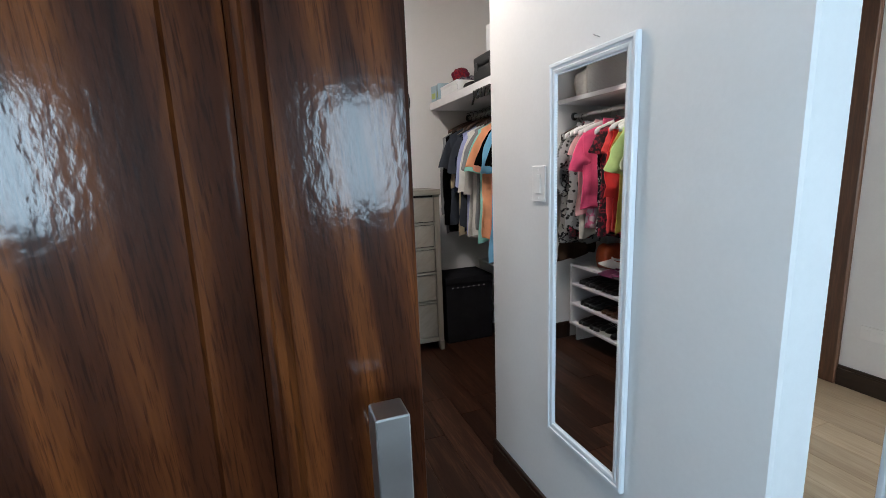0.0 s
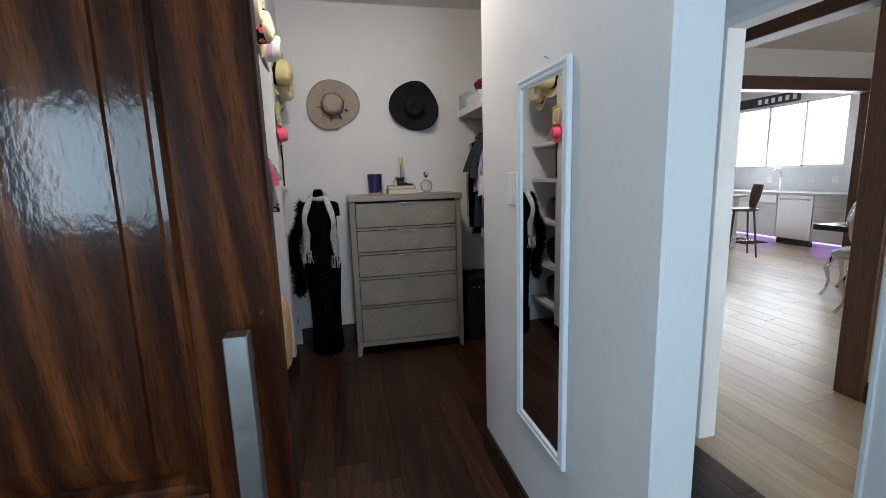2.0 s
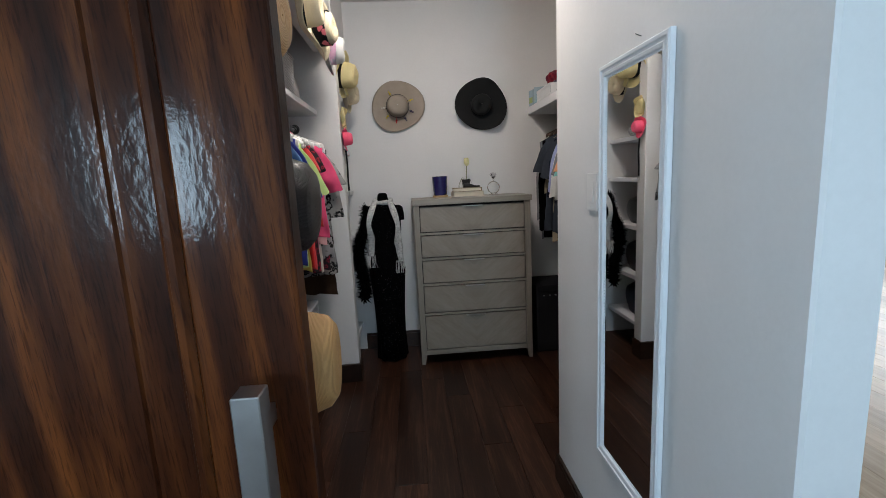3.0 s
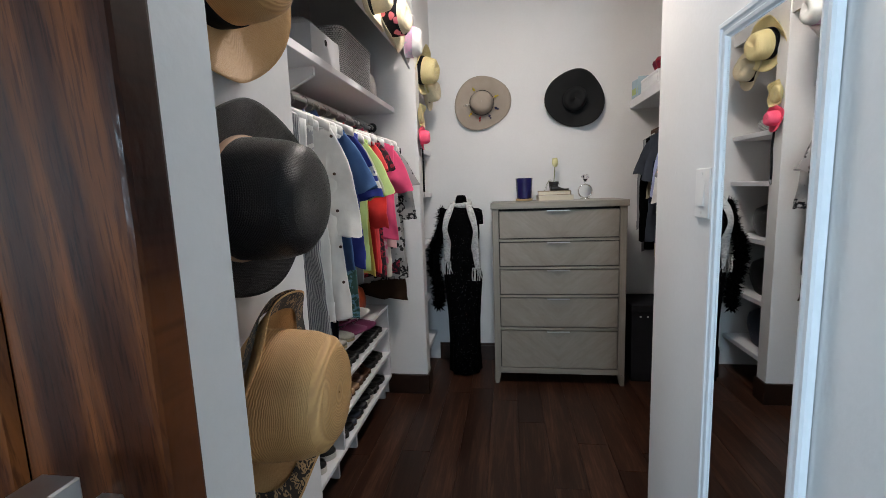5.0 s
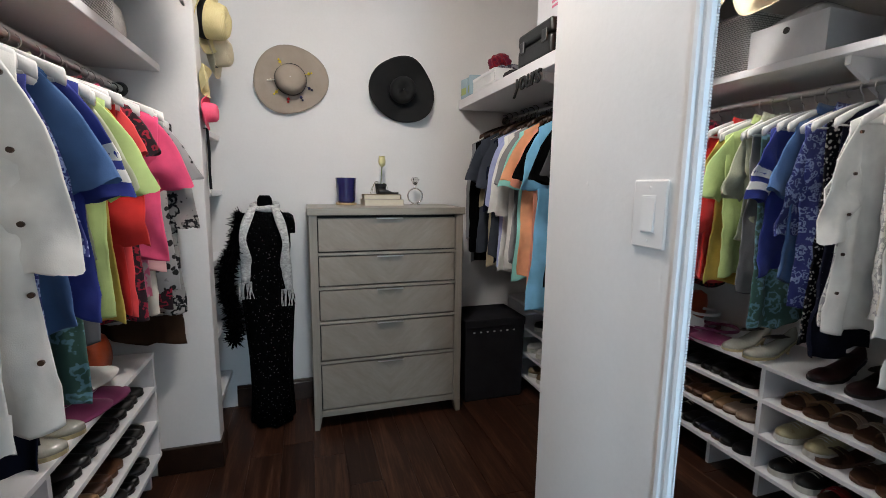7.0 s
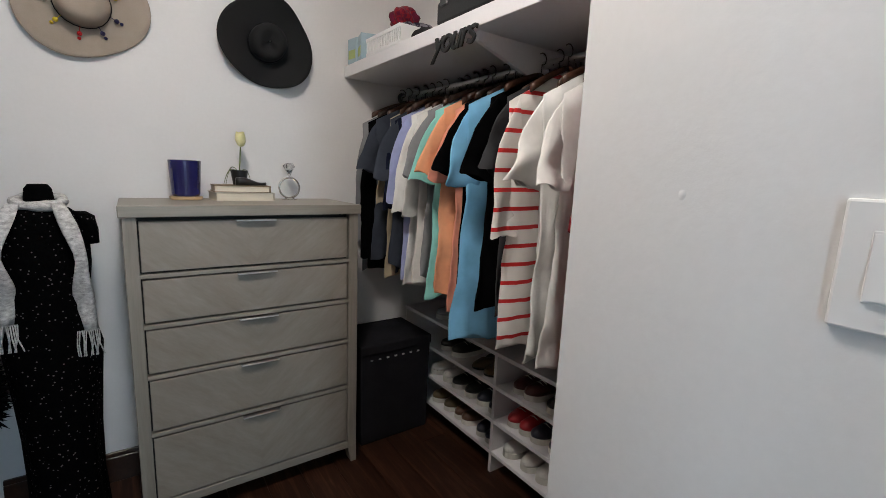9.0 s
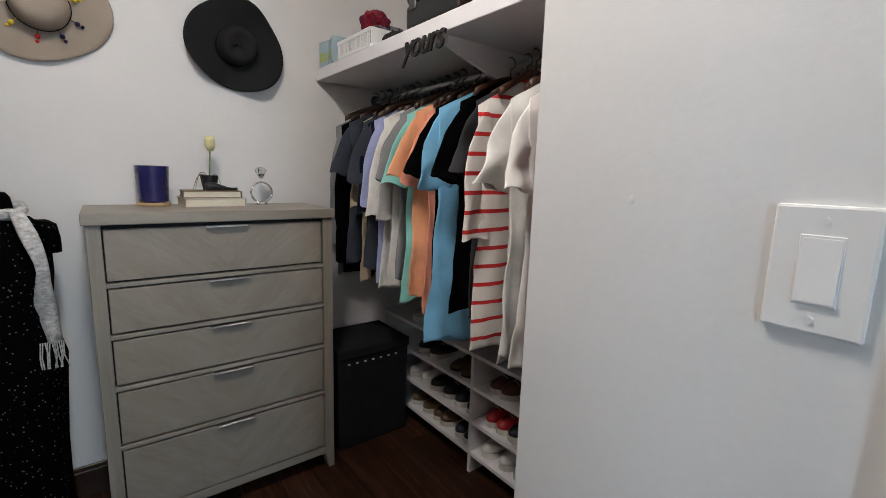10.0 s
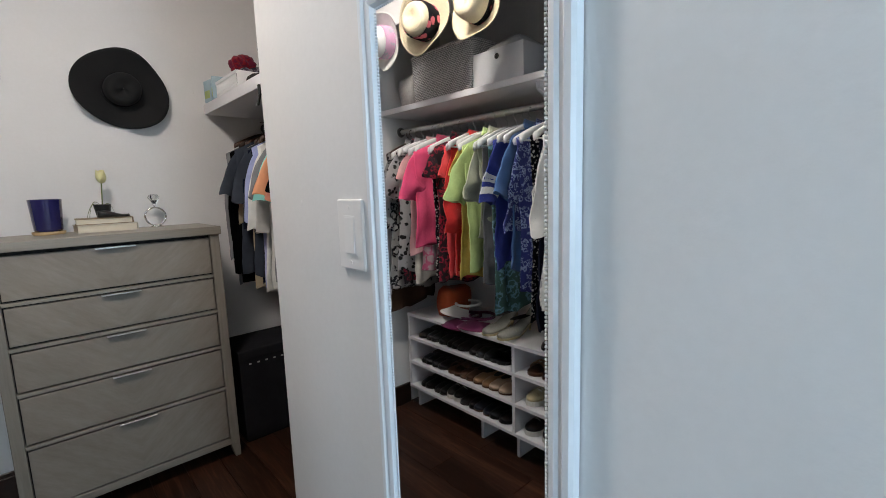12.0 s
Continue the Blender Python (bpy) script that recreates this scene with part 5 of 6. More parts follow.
for s in (-1, 1):
    rings = [body_ring(z, rx, ry, 16, s * x, 0.0, 0.08, z * 20, 3) for z, rx, ry, x in ((1.2, 0.03, 0.04, 0.098), (1.185, 0.036, 0.05, 0.116), (1.14, 0.033, 0.052, 0.126), (1.09, 0.026, 0.05, 0.13))]
    part("cap_sleeve", loft(bmesh.new(), rings), LACE, gown, smooth=True)
WHITE_SCARF = surface("white_scarf", (0.22, 0.215, 0.21), (0.80, 0.79, 0.77), 55, 0.6, 0.9, 190, stretch=(1, 1, 2))
scarf = thing("scarf", pose(0.53, 3.89, 0), "white lurex scarf with fringed ends round the neck", "scarf")
part("neck_loop", tube(bmesh.new(), [(0.062 * math.cos(a * 0.5236), -0.004 + 0.056 * math.sin(a * 0.5236), 1.238 + 0.014 * math.sin(a * 0.5236)) for a in range(12)], [0.017 + 0.004 * math.sin(a * 2.1) for a in range(12)], 10, True), WHITE_SCARF, scarf, smooth=True)
for s, zb in ((-1, 0.83), (1, 0.78)):
    rings = []
    for k in range(15):
        u = k / 14
        z = 1.235 + (zb - 1.235) * u
        cx, cy = s * (0.055 + 0.05 * min(1, u * 2.5) + 0.006 * math.sin(7 * u)), -0.062 - 0.052 * math.sin(math.pi * min(1, u * 1.15 + 0.1))
        w = 0.018 + 0.010 * u + 0.005 * math.sin(11 * u)
        rings.append([(cx + w * math.cos(a * 0.5236), cy + 0.010 * math.sin(a * 0.5236) + 0.006 * math.sin(3 * math.cos(a * 0.5236) + 5 * u), z) for a in range(12)])
    tail = part("tail", loft(bmesh.new(), rings), WHITE_SCARF, scarf, smooth=True)
    bm = bmesh.new()
    fr = random.Random(4)
    for k in range(11):
        x = s * 0.105 + (k - 5) * 0.006
        tube(bm, [(x, -0.09, zb + 0.01), (x + fr.uniform(-0.006, 0.006), -0.092 + fr.uniform(-0.01, 0.01), zb - 0.04), (x + fr.uniform(-0.012, 0.012), -0.09, zb - 0.085)], 0.0022, 5)
    tagged(part("fringe", bm, WHITE_SCARF, tail), kind="stuff")
boa = thing("feather_boa", pose(0.53, 3.89, 0), "black feather boa draped over the dress form", "boa")
bm = bmesh.new()
fr = random.Random(9)
spine = [Vector((-0.115 - 0.075 * math.sin(min(1.57, u * 3.0)) + 0.014 * math.sin(9 * u), -0.05 - 0.03 * math.sin(5 * u), 1.185 - 0.68 * u)) for u in [k / 59 for k in range(60)]]
for p in spine:
    for _ in range(44):
        d = Vector((fr.gauss(0, 1), fr.gauss(0, 1), fr.gauss(-0.4, 1))).normalized()
        L = fr.uniform(0.03, 0.078)
        sidev = d.orthogonal().normalized() * 0.005
        q = p + d * L * 0.5
        vs = [bm.verts.new(c) for c in (p - sidev * 0.4, p + sidev * 0.4, q + sidev, p + d * L, q - sidev)]
        bm.faces.new(vs)
tagged(part("feather_mass", bm, BLACKCLOTH, boa), kind="stuff")

# ---- laundry hamper ----
HAMPER = fabric("charcoal_weave", (0.020, 0.020, 0.023))
ham = thing("laundry_hamper", pose(1.862, 3.915, 0), "charcoal woven hamper with a lid beside the chest", "hamper")
part("basket", loft(bmesh.new(), [[(sx * w, sy * d, z) for sx, sy in ((-1, -1), (1, -1), (1, 1), (-1, 1))] for z, w, d in ((0.0, 0.19, 0.15), (0.01, 0.195, 0.155), (0.49, 0.2, 0.16))]), HAMPER, ham)
part("lid", cube(-0.206, 0.206, -0.168, 0.166, 0.485, 0.535, 0.006, segments=2), HAMPER, ham)
for k in range(7):
    part("eyelet", cube(-0.15 + k * 0.045, -0.138 + k * 0.045, -0.164, -0.158, 0.452, 0.459), surface("pale_thread", (0.4, 0.4, 0.4), (0.5, 0.5, 0.5), 20, 0.7, 0) if k == 0 else bpy.data.materials["pale_thread"], ham)

# ---- shoes ----
SHOE = {}


def leather(name, c, rough=0.45):
    if name not in SHOE:
        SHOE[name] = surface("shoe_" + name, [x * 0.75 for x in c], c, 25, rough, 0.15, 160)
    return SHOE[name]


RUBBER_WHITE = leather("white_rubber", (0.68, 0.66, 0.6), 0.55)
RUBBER_BLACK = leather("black_rubber", (0.015, 0.015, 0.016), 0.6)
# Dark tone for hollows that are not modelled, their shade put into colour.
INSIDE_SHADE = leather("inside_shade", (0.05, 0.045, 0.04), 0.9)
protos = {}


def half_width(u):
    return 0.031 + 0.013 * math.sin(math.pi * min(1, max(0, u * 0.9 - 0.05))) - 0.004 * math.sin(2 * math.pi * u) * (u < 0.5)


def outline(u):
    end = min(1, math.sqrt(max(0.0, 1 - ((u - 0.12) / 0.12) ** 2)) if u < 0.12 else (math.sqrt(max(0.0, 1 - ((u - 0.8) / 0.2) ** 2)) if u > 0.8 else 1))
    return max(0.004, half_width(u) * end)


US = [0.0, 0.02, 0.06, 0.12, 0.2, 0.3, 0.4, 0.5, 0.6, 0.7, 0.8, 0.88, 0.94, 0.98, 1.0]


def shoe(kind, upper, sole, label, m, group="pairs of shoes"):
    key = (kind, upper.name, sole.name)
    if key in protos:
        return tagged(copy_thing(protos[key], m), label)
    L = 0.265
    s = thing("shoe" if kind != "sandal" else "sandal", m, label, "shoe", group)
    lift = lambda u: (0.075 * max(0, 1 - u * 1.7) ** 1.1 if kind == "heel" else 0.0) + (0.02 * max(0, (u - 0.8)) if kind != "heel" else 0)
    th = {"sneaker": 0.026, "flat": 0.009, "sandal": 0.016, "heel": 0.012}[kind]
    rings = []
    for u in US:
        w, z = outline(u) + 0.002, lift(u)
        rings.append([(L * u, -w, z), (L * u, w, z), (L * u, w, z + th), (L * u, -w, z + th)])
    part("sole", loft(bmesh.new(), rings), sole, s)
    if kind in ("sneaker", "flat", "heel"):
        def height(u):
            if kind == "sneaker":
                return 0.062 if u < 0.3 else 0.062 - 0.034 * ((u - 0.3) / 0.7) ** 0.8 if u < 0.97 else 0.018
            return (0.042 if u < 0.1 else 0.036 - 0.012 * math.sin(math.pi * min(1, u / 0.75))) if u < 0.7 else 0.036 - 0.016 * ((u - 0.7) / 0.3)
        rings = []
        for u in US:
            w, z, hh = outline(u), lift(u) + th, height(u)
            ring = []
            for k in range(11):
                a = math.pi * k / 10
                x, zz = -math.cos(a), math.sin(a) ** 0.7
                ring.append((L * u, w * (0.98 if zz < 0.4 else 0.98 - 0.35 * (zz - 0.4)) * x if u > 0 else w * x, z + hh * zz))
            rings.append(ring)
        part("upper", loft(bmesh.new(), rings), upper, s, smooth=True)
        u0, u1 = (0.1, 0.38) if kind == "sneaker" else (0.06, 0.68)
        # Flat dark cap stands for the lining and the shade inside the shoe.
        ring = [(L * (u0 + (u1 - u0) * (0.5 - 0.5 * math.cos(k * 0.5236))), 0.024 * math.sin(k * 0.5236), lift(0.3) * (1 if kind != "heel" else 1.2) + th + (0.0645 if kind == "sneaker" else 0.034)) for k in range(12)]
        bm = loft(bmesh.new(), [ring, [(x, y * 0.95, z + 0.0015) for x, y, z in ring]])
        part("opening", bm, INSIDE_SHADE, s)
        if kind == "sneaker":
            bm = bmesh.new()
            for k in range(5):
                u = 0.42 + 0.07 * k
                zz = th + 0.062 - 0.034 * ((u - 0.3) / 0.7) ** 0.8
                tube(bm, [(L * u, -0.022, zz - 0.008), (L * u + 0.004, 0, zz + 0.003), (L * u, 0.022, zz - 0.008)], 0.0026, 5)
            part("laces", bm, sole if sole is RUBBER_WHITE else upper, s)
    if kind == "sandal":
        for u, w in ((0.62, 0.018), (0.74, 0.016)):
            for sg in (1, -1):
                rings = []
                for k in range(9):
                    a = math.pi * k / 8
                    c = (L * (u + sg * 0.06 * (k / 8 - 0.5)), -outline(u) * math.cos(a), th + 0.036 * math.sin(a))
                    rings.append([(c[0] - w / 2, c[1], c[2]), (c[0] + w / 2, c[1], c[2]), (c[0] + w / 2, c[1], c[2] + 0.003), (c[0] - w / 2, c[1], c[2] + 0.003)])
                part("strap", loft(bmesh.new(), rings), upper, s)
    if kind == "heel":
        part("heel_post", tube(bmesh.new(), [(0.03, 0, 0.0), (0.026, 0, 0.04), (0.022, 0, 0.082)], [0.006, 0.008, 0.022], 10), sole, s)
    protos[key] = s
    return s


def pair(kind, upper, sole, label, x, y, z, toe, gap=0.052, rnd=random.Random(3)):
    """Two shoes side by side; toe: +1 or -1, the way they point along x."""
    for k in (-1, 1):
        m = pose(x, y + k * gap, z, 0, 0, (0 if toe > 0 else 180) + rnd.uniform(-5, 5))
        shoe(kind, upper, sole, label, m)


BK, BR, TAN = leather("black", (0.006, 0.0055, 0.0055), 0.4), leather("brown", (0.10, 0.042, 0.02)), leather("tan", (0.42, 0.24, 0.12))
GOLD, NUDE, WHT = leather("gold", (0.5, 0.42, 0.24), 0.3), leather("nude", (0.5, 0.36, 0.26)), leather("white", (0.68, 0.66, 0.62))
RED, GREYS, OLIVE, NAVYL, MAROON = leather("red", (0.38, 0.012, 0.018), 0.5), leather("grey", (0.3, 0.29, 0.27)), leather("olive", (0.12, 0.08, 0.035)), leather("navy", (0.012, 0.014, 0.03)), leather("maroon", (0.07, 0.014, 0.012))
rnd = random.Random(31)
LROWS = [
    (0.47, [("flat", BK, "black")] * 5 + [("sandal", BK, "black")] + [("sandal", TAN, "tan"), ("sandal", NUDE, "nude"), ("sandal", BR, "brown"), ("sandal", BR, "brown")]),
    (0.31, [("flat", BK, "black"), ("flat", BK, "black"), ("sandal", BR, "brown"), ("flat", BR, "brown"), ("flat", TAN, "tan"), ("flat", NUDE, "nude"), ("sneaker", GOLD, "gold"), ("sandal", BR, "brown"), ("sandal", BR, "brown"), ("flat", MAROON, "maroon")]),
    (0.15, [("flat", BK, "black"), ("flat", BK, "black"), ("sneaker", BK, "black"), ("flat", BK, "black"), ("flat", NAVYL, "navy"), ("flat", BK, "black"), ("sneaker", BK, "black"), ("sandal", RED, "red"), ("sandal", BR, "brown"), ("flat", BK, "black")]),
]
for z, row in LROWS:
    for i, (kind, mt, word) in enumerate(row):
        y = 3.31 - 0.118 * i if i < 6 else 2.46 - 0.165 * (i - 6)
        noun = {"flat": "slip-on flat shoe", "sandal": "leather strappy sandal", "sneaker": "lace-up sneaker"}[kind]
        pair(kind, mt, RUBBER_WHITE if kind == "sneaker" else BK if mt is BK else BR, "%s %s on the rack" % (word, noun), -0.2, y, z + 0.0005, 1, 0.05 if i >= 6 else 0.03)
RROWS = [
    (0.60, [("sneaker", GREYS, "grey", 3.72), ("sneaker", OLIVE, "olive", 3.52)]),
    (0.44, [("sneaker", BK, "black", 3.66), ("flat", OLIVE, "dark olive", 3.42), ("sneaker", MAROON, "maroon", 3.12), ("sneaker", BK, "black", 2.9), ("flat", BK, "black", 2.62), ("sneaker", GREYS, "grey", 2.4)]),
    (0.27, [("sneaker", WHT, "white", 3.74), ("sneaker", BK, "black", 3.55), ("sneaker", NAVYL, "navy", 3.37), ("sneaker", RED, "red", 3.15), ("sneaker", NAVYL, "navy", 2.97), ("sneaker", GREYS, "grey", 2.76), ("sneaker", BK, "black", 2.5)]),
    (0.11, [("sneaker", OLIVE, "olive", 3.72), ("sneaker", BR, "brown", 3.54), ("sneaker", NAVYL, "navy", 3.36), ("sneaker", WHT, "white", 3.14), ("sneaker", WHT, "white", 2.94), ("sneaker", GREYS, "grey", 2.72), ("sneaker", BK, "black", 2.48)]),
]
for z, row in RROWS:
    for kind, mt, word, y in row:
        pair(kind, mt, RUBBER_WHITE if kind == "sneaker" else BK, "%s %s on the rack" % (word, "lace-up sneaker" if kind == "sneaker" else "slip-on shoe"), 2.385, y, z + 0.0005, -1, 0.047)
pair("heel", leather("silver_heel", (0.45, 0.44, 0.38), 0.25), GOLD, "silver high heel with a gold platform sole", -0.17, 2.72, 0.6205, 1, 0.06)
pair("heel", leather("black_red", (0.035, 0.007, 0.008)), RUBBER_BLACK, "black and red high heeled sandal on the rack", -0.2, 2.36, 0.6205, 1, 0.06)


def visor(x, y, z, spin, mt, label):
    v = thing("sun_visor", pose(x, y, z, 0, 0, spin), label, "visor", "sun visors")
    rings = []
    for j in range(6):
        rr = 0.07 + 0.016 * j
        rings.append([(rr * 1.15 * math.cos(a), rr * 0.9 * math.sin(a), 0.045 - 0.006 * j - 0.02 * math.sin(a) ** 2) for a in [radians(-75 + 15 * k) for k in range(11)]])
    bm = bmesh.new()
    vt = [[bm.verts.new(p) for p in r_] for r_ in rings]
    vb = [[bm.verts.new((p[0], p[1], p[2] - 0.003)) for p in r_] for r_ in rings]
    for A, flip in ((vt, 1), (vb, 0)):
        for a, c in zip(A, A[1:]):
            for k in range(10):
                bm.faces.new((a[k], a[k + 1], c[k + 1], c[k]))
    for k in range(10):
        bm.faces.new((vt[-1][k], vt[-1][k + 1], vb[-1][k + 1], vb[-1][k]))
    part("peak", bm, mt, v, smooth=True)
    part("headband", tube(bmesh.new(), [(0.075 * math.cos(k * 0.4488), 0.07 * math.sin(k * 0.4488), 0.05) for k in range(14)], 0.008, 6, True), mt, v)


PURPLE = fabric("purple_cloth", (0.17, 0.03, 0.09))
visor(-0.05, 3.03, 0.601, 10, PURPLE, "purple cloth sun visor lying on the rack")
visor(-0.06, 2.93, 0.615, -8, PURPLE, "purple cloth sun visor stacked on another")
visor(-0.10, 3.08, 0.655, 25, WHITE_CLOTH, "white cloth sun visor on a stack")


def soft_bag(name, x, y, z, w, d, h, mt, label, category, seed, handle=False, spin=0):
    """A slumped bag or folded bundle."""
    r_ = random.Random(seed)
    ob = thing(name, pose(x, y, z, 0, 0, spin), label, category)
    ph = [r_.random() * 6.28 for _ in range(5)]
    rings = []
    for j in range(9):
        v = j / 8
        f = (0.9 + 0.16 * math.sin(math.pi * v)) * (1 if v < 0.9 else 0.75)
        ring = []
        for k in range(28):
            a = k * 6.2832 / 28
            c, s = math.cos(a), math.sin(a)
            q = 1 + 0.05 * math.sin(3 * a + ph[0] + 3 * v) + 0.03 * math.sin(7 * a + ph[1])
            ring.append((w / 2 * f * q * math.copysign(abs(c) ** 0.6, c), d / 2 * f * q * math.copysign(abs(s) ** 0.6, s), h * v + 0.015 * math.sin(2 * a + ph[2]) * v * (v > 0.5) * h * 4))
        rings.append(ring)
    part("body", loft(bmesh.new(), rings), mt, ob, smooth=True)
    if handle:
        part("handle", tube(bmesh.new(), [(0, -d * 0.3 * math.cos(k * 0.3927), h * 0.93 + 0.1 * math.sin(k * 0.3927)) for k in range(9)], 0.007, 8), mt, ob, smooth=True)
    return ob


soft_bag("handbag", -0.1, 3.2, 0.6205, 0.2, 0.14, 0.17, leather("orange", (0.42, 0.07, 0.02)), "orange brown leather bag on the rack", "bag", 2)
soft_bag("pillow", -0.08, 1.98, 0.6205, 0.3, 0.34, 0.11, fabric("grey_plush", (0.11, 0.11, 0.12)), "dark grey plush cushion on the rack", "cushion", 3)

# ---- things on the left shelf ----
SZ = 1.8455
WICKER, nodes, links, b = mat_base("grey_wicker")
mp = coords(nodes, links, (1, 1, 1))
wv = nodes.new("ShaderNodeTexBrick")
wv.inputs["Scale"].default_value = 26
wv.inputs["Color1"].default_value, wv.inputs["Color2"].default_value, wv.inputs["Mortar"].default_value = (0.68, 0.67, 0.67, 1), (0.56, 0.55, 0.55, 1), (0.20, 0.20, 0.20, 1)
wv.inputs["Mortar Size"].default_value, wv.inputs["Brick Width"].default_value, wv.inputs["Row Height"].default_value = 0.035, 0.4, 0.22
sw = nodes.new("ShaderNodeSeparateXYZ")
cw = nodes.new("ShaderNodeCombineXYZ")
ad = nodes.new("ShaderNodeMath")
links.new(mp.outputs["Vector"], sw.inputs["Vector"])
links.new(sw.outputs["X"], ad.inputs[0])
links.new(sw.outputs["Y"], ad.inputs[1])
links.new(ad.outputs["Value"], cw.inputs["X"])
links.new(sw.outputs["Z"], cw.inputs["Y"])
links.new(cw.outputs["Vector"], wv.inputs["Vector"])
links.new(wv.outputs["Color"], b.inputs["Base Color"])
b.inputs["Roughness"].default_value = 0.7
add_bump(nodes, links, b, wv.outputs["Color"], 1.0, 0.006)
bas = thing("wicker_basket", pose(-0.04, 3.04, SZ), "grey woven wicker basket on the closet shelf", "basket")
sq = ((-1, -1), (1, -1), (1, 1), (-1, 1))


def soft_square(w, d, z, e=0.16, n=32):
    return [(w * math.copysign(abs(math.cos(a * 6.2832 / n)) ** e, math.cos(a * 6.2832 / n)), d * math.copysign(abs(math.sin(a * 6.2832 / n)) ** e, math.sin(a * 6.2832 / n)), z) for a in range(n)]


part("basket_wall", loft(bmesh.new(), [soft_square(w, d, z) for w, d, z in ((0.13, 0.2, 0.0), (0.15, 0.225, 0.02), (0.16, 0.235, 0.25), (0.146, 0.221, 0.25), (0.135, 0.21, 0.03))]), WICKER, bas)
part("rolled_edge", tube(bmesh.new(), soft_square(0.155, 0.23, 0.252), 0.01, 8, True), WICKER, bas, smooth=True)
BOXW = surface("white_card", (0.60, 0.60, 0.62), (0.68, 0.68, 0.70), 6, 0.6, 0.05, 90)
sb = thing("storage_box", pose(-0.05, 2.66, SZ), "white storage box with a round hole, loosely filled", "box")
bm = bmesh.new()
for c in ((-0.15, 0.15, -0.15, -0.144, 0, 0.17), (-0.15, 0.15, 0.144, 0.15, 0, 0.17), (-0.15, -0.144, -0.144, 0.144, 0, 0.17), (0.144, 0.15, -0.144, 0.144, 0, 0.17), (-0.144, 0.144, -0.144, 0.144, 0, 0.006)):
    box(bm, *c)
part("box_body", bm, BOXW, sb)
# Solid disc on the box face, coloured like the shade in a hole.
part("grip_hole", tube(bmesh.new(), [(0.1495, 0.0, 0.135), (0.1515, 0, 0.135)], 0.013, 18), INSIDE_SHADE, sb, "round grip hole drawn as a dark disc of shade")
soft_bag("plastic_bag", -0.05, 2.66, SZ + 0.007, 0.26, 0.26, 0.21, surface("clear_plastic", (0.5, 0.5, 0.5), (0.66, 0.66, 0.66), 30, 0.25, 0.8, 60), "crumpled clear plastic bag in the storage box", "bag", 6)
soft_bag("fur_hat", -0.02, 3.355, SZ, 0.24, 0.17, 0.2, surface("white_fur", (0.42, 0.4, 0.38), (0.6, 0.58, 0.55), 30, 0.95, 1.0, 120), "fluffy grey-white fur bundle on the shelf", "fur", 7)
soft_bag("backpack", -0.04, 2.16, SZ, 0.3, 0.36, 0.27, fabric("dark_nylon", (0.028, 0.028, 0.032)), "dark grey nylon backpack on the closet shelf", "backpack", 8, True)
soft_bag("folded_jeans", -0.03, 1.85, SZ, 0.32, 0.27, 0.07, fabric("dark_denim", (0.015, 0.02, 0.035)), "folded dark denim jeans on the closet shelf", "jeans", 9)
soft_bag("folded_sweater", -0.02, 1.86, SZ + 0.07, 0.28, 0.25, 0.06, fabric("grey_knit", (0.26, 0.25, 0.26)), "folded grey knitted sweater on the jeans", "sweater", 10)

# ---- things on the right shelf ----
RZ = 1.9025
PALEBLUE = surface("pale_blue_card", (0.32, 0.44, 0.5), (0.4, 0.52, 0.58), 10, 0.6, 0.05, 60)
for y, spin, lab in ((4.02, 8, "pale blue tissue carton on the shelf end"), (3.905, -14, "pale blue and green carton beside another")):
    bx = thing("carton", pose(1.80, y, RZ, 0, 0, spin), lab, "box", "shelf cartons")
    part("box_body", cube(-0.09, 0.09, -0.04, 0.04, 0, 0.115, 0.002), PALEBLUE, bx)
    part("printed_panel", cube(-0.0915, -0.089, -0.03, 0.03, 0.02, 0.06), surface("carton_print" + str(spin), (0.35, 0.42, 0.14), (0.45, 0.55, 0.2), 12, 0.6, 0), bx, "green printed panel")
wb = thing("slotted_basket", pose(1.82, 3.69, RZ), "white slotted plastic basket on the shelf", "basket")
bm = bmesh.new()
for k in range(20):
    y = -0.15 + k * 0.0155
    for x in (-0.11, 0.106):
        box(bm, x, x + 0.004, y, y + 0.007, 0.012, 0.058)
box(bm, -0.11, 0.11, -0.155, 0.155, 0, 0.012)
for x in (-0.112, 0.106):
    box(bm, x, x + 0.006, -0.157, 0.157, 0.058, 0.075, 0.002)
for y in (-0.157, 0.151):
    box(bm, -0.106, 0.106, y, y + 0.006, 0.012, 0.075, 0.002)
part("basket_body", bm, TRIMW, wb)
soft_bag("folded_scarf", 1.83, 3.69, RZ + 0.0125, 0.18, 0.27, 0.1, fabric("dark_scarf", (0.03, 0.02, 0.035), (0.16, 0.15, 0.17), "flowers", 20), "dark printed scarf bundled in a basket", "scarf", 14)
ros = thing("fabric_rose", pose(1.78, 3.62, RZ + 0.075), "dark red gathered fabric rose in the basket", "ornament")
bm = bmesh.new()
bmesh.ops.create_icosphere(bm, subdivisions=4, radius=0.058)
for v in bm.verts:
    az, u = math.atan2(v.co.y, v.co.x), v.co.z / 0.058
    v.co *= 1 + 0.10 * math.sin(11 * az + 3 * u) * (1 - u * u) ** 0.5 + 0.35 * noise.noise(v.co * 28) * (0.4 + 0.6 * (1 - abs(u)))
    v.co.z = v.co.z * 0.82 + 0.045
part("gathered_cloth", bm, fabric("rose_cloth", (0.20, 0.004, 0.012), (0.10, 0.003, 0.02), "flowers", 30), ros, smooth=True)
soft_bag("knit_cap", 1.81, 3.46, RZ, 0.14, 0.1, 0.045, fabric("dark_knit", (0.03, 0.028, 0.03)), "dark knitted cap beside the basket", "cap", 15)
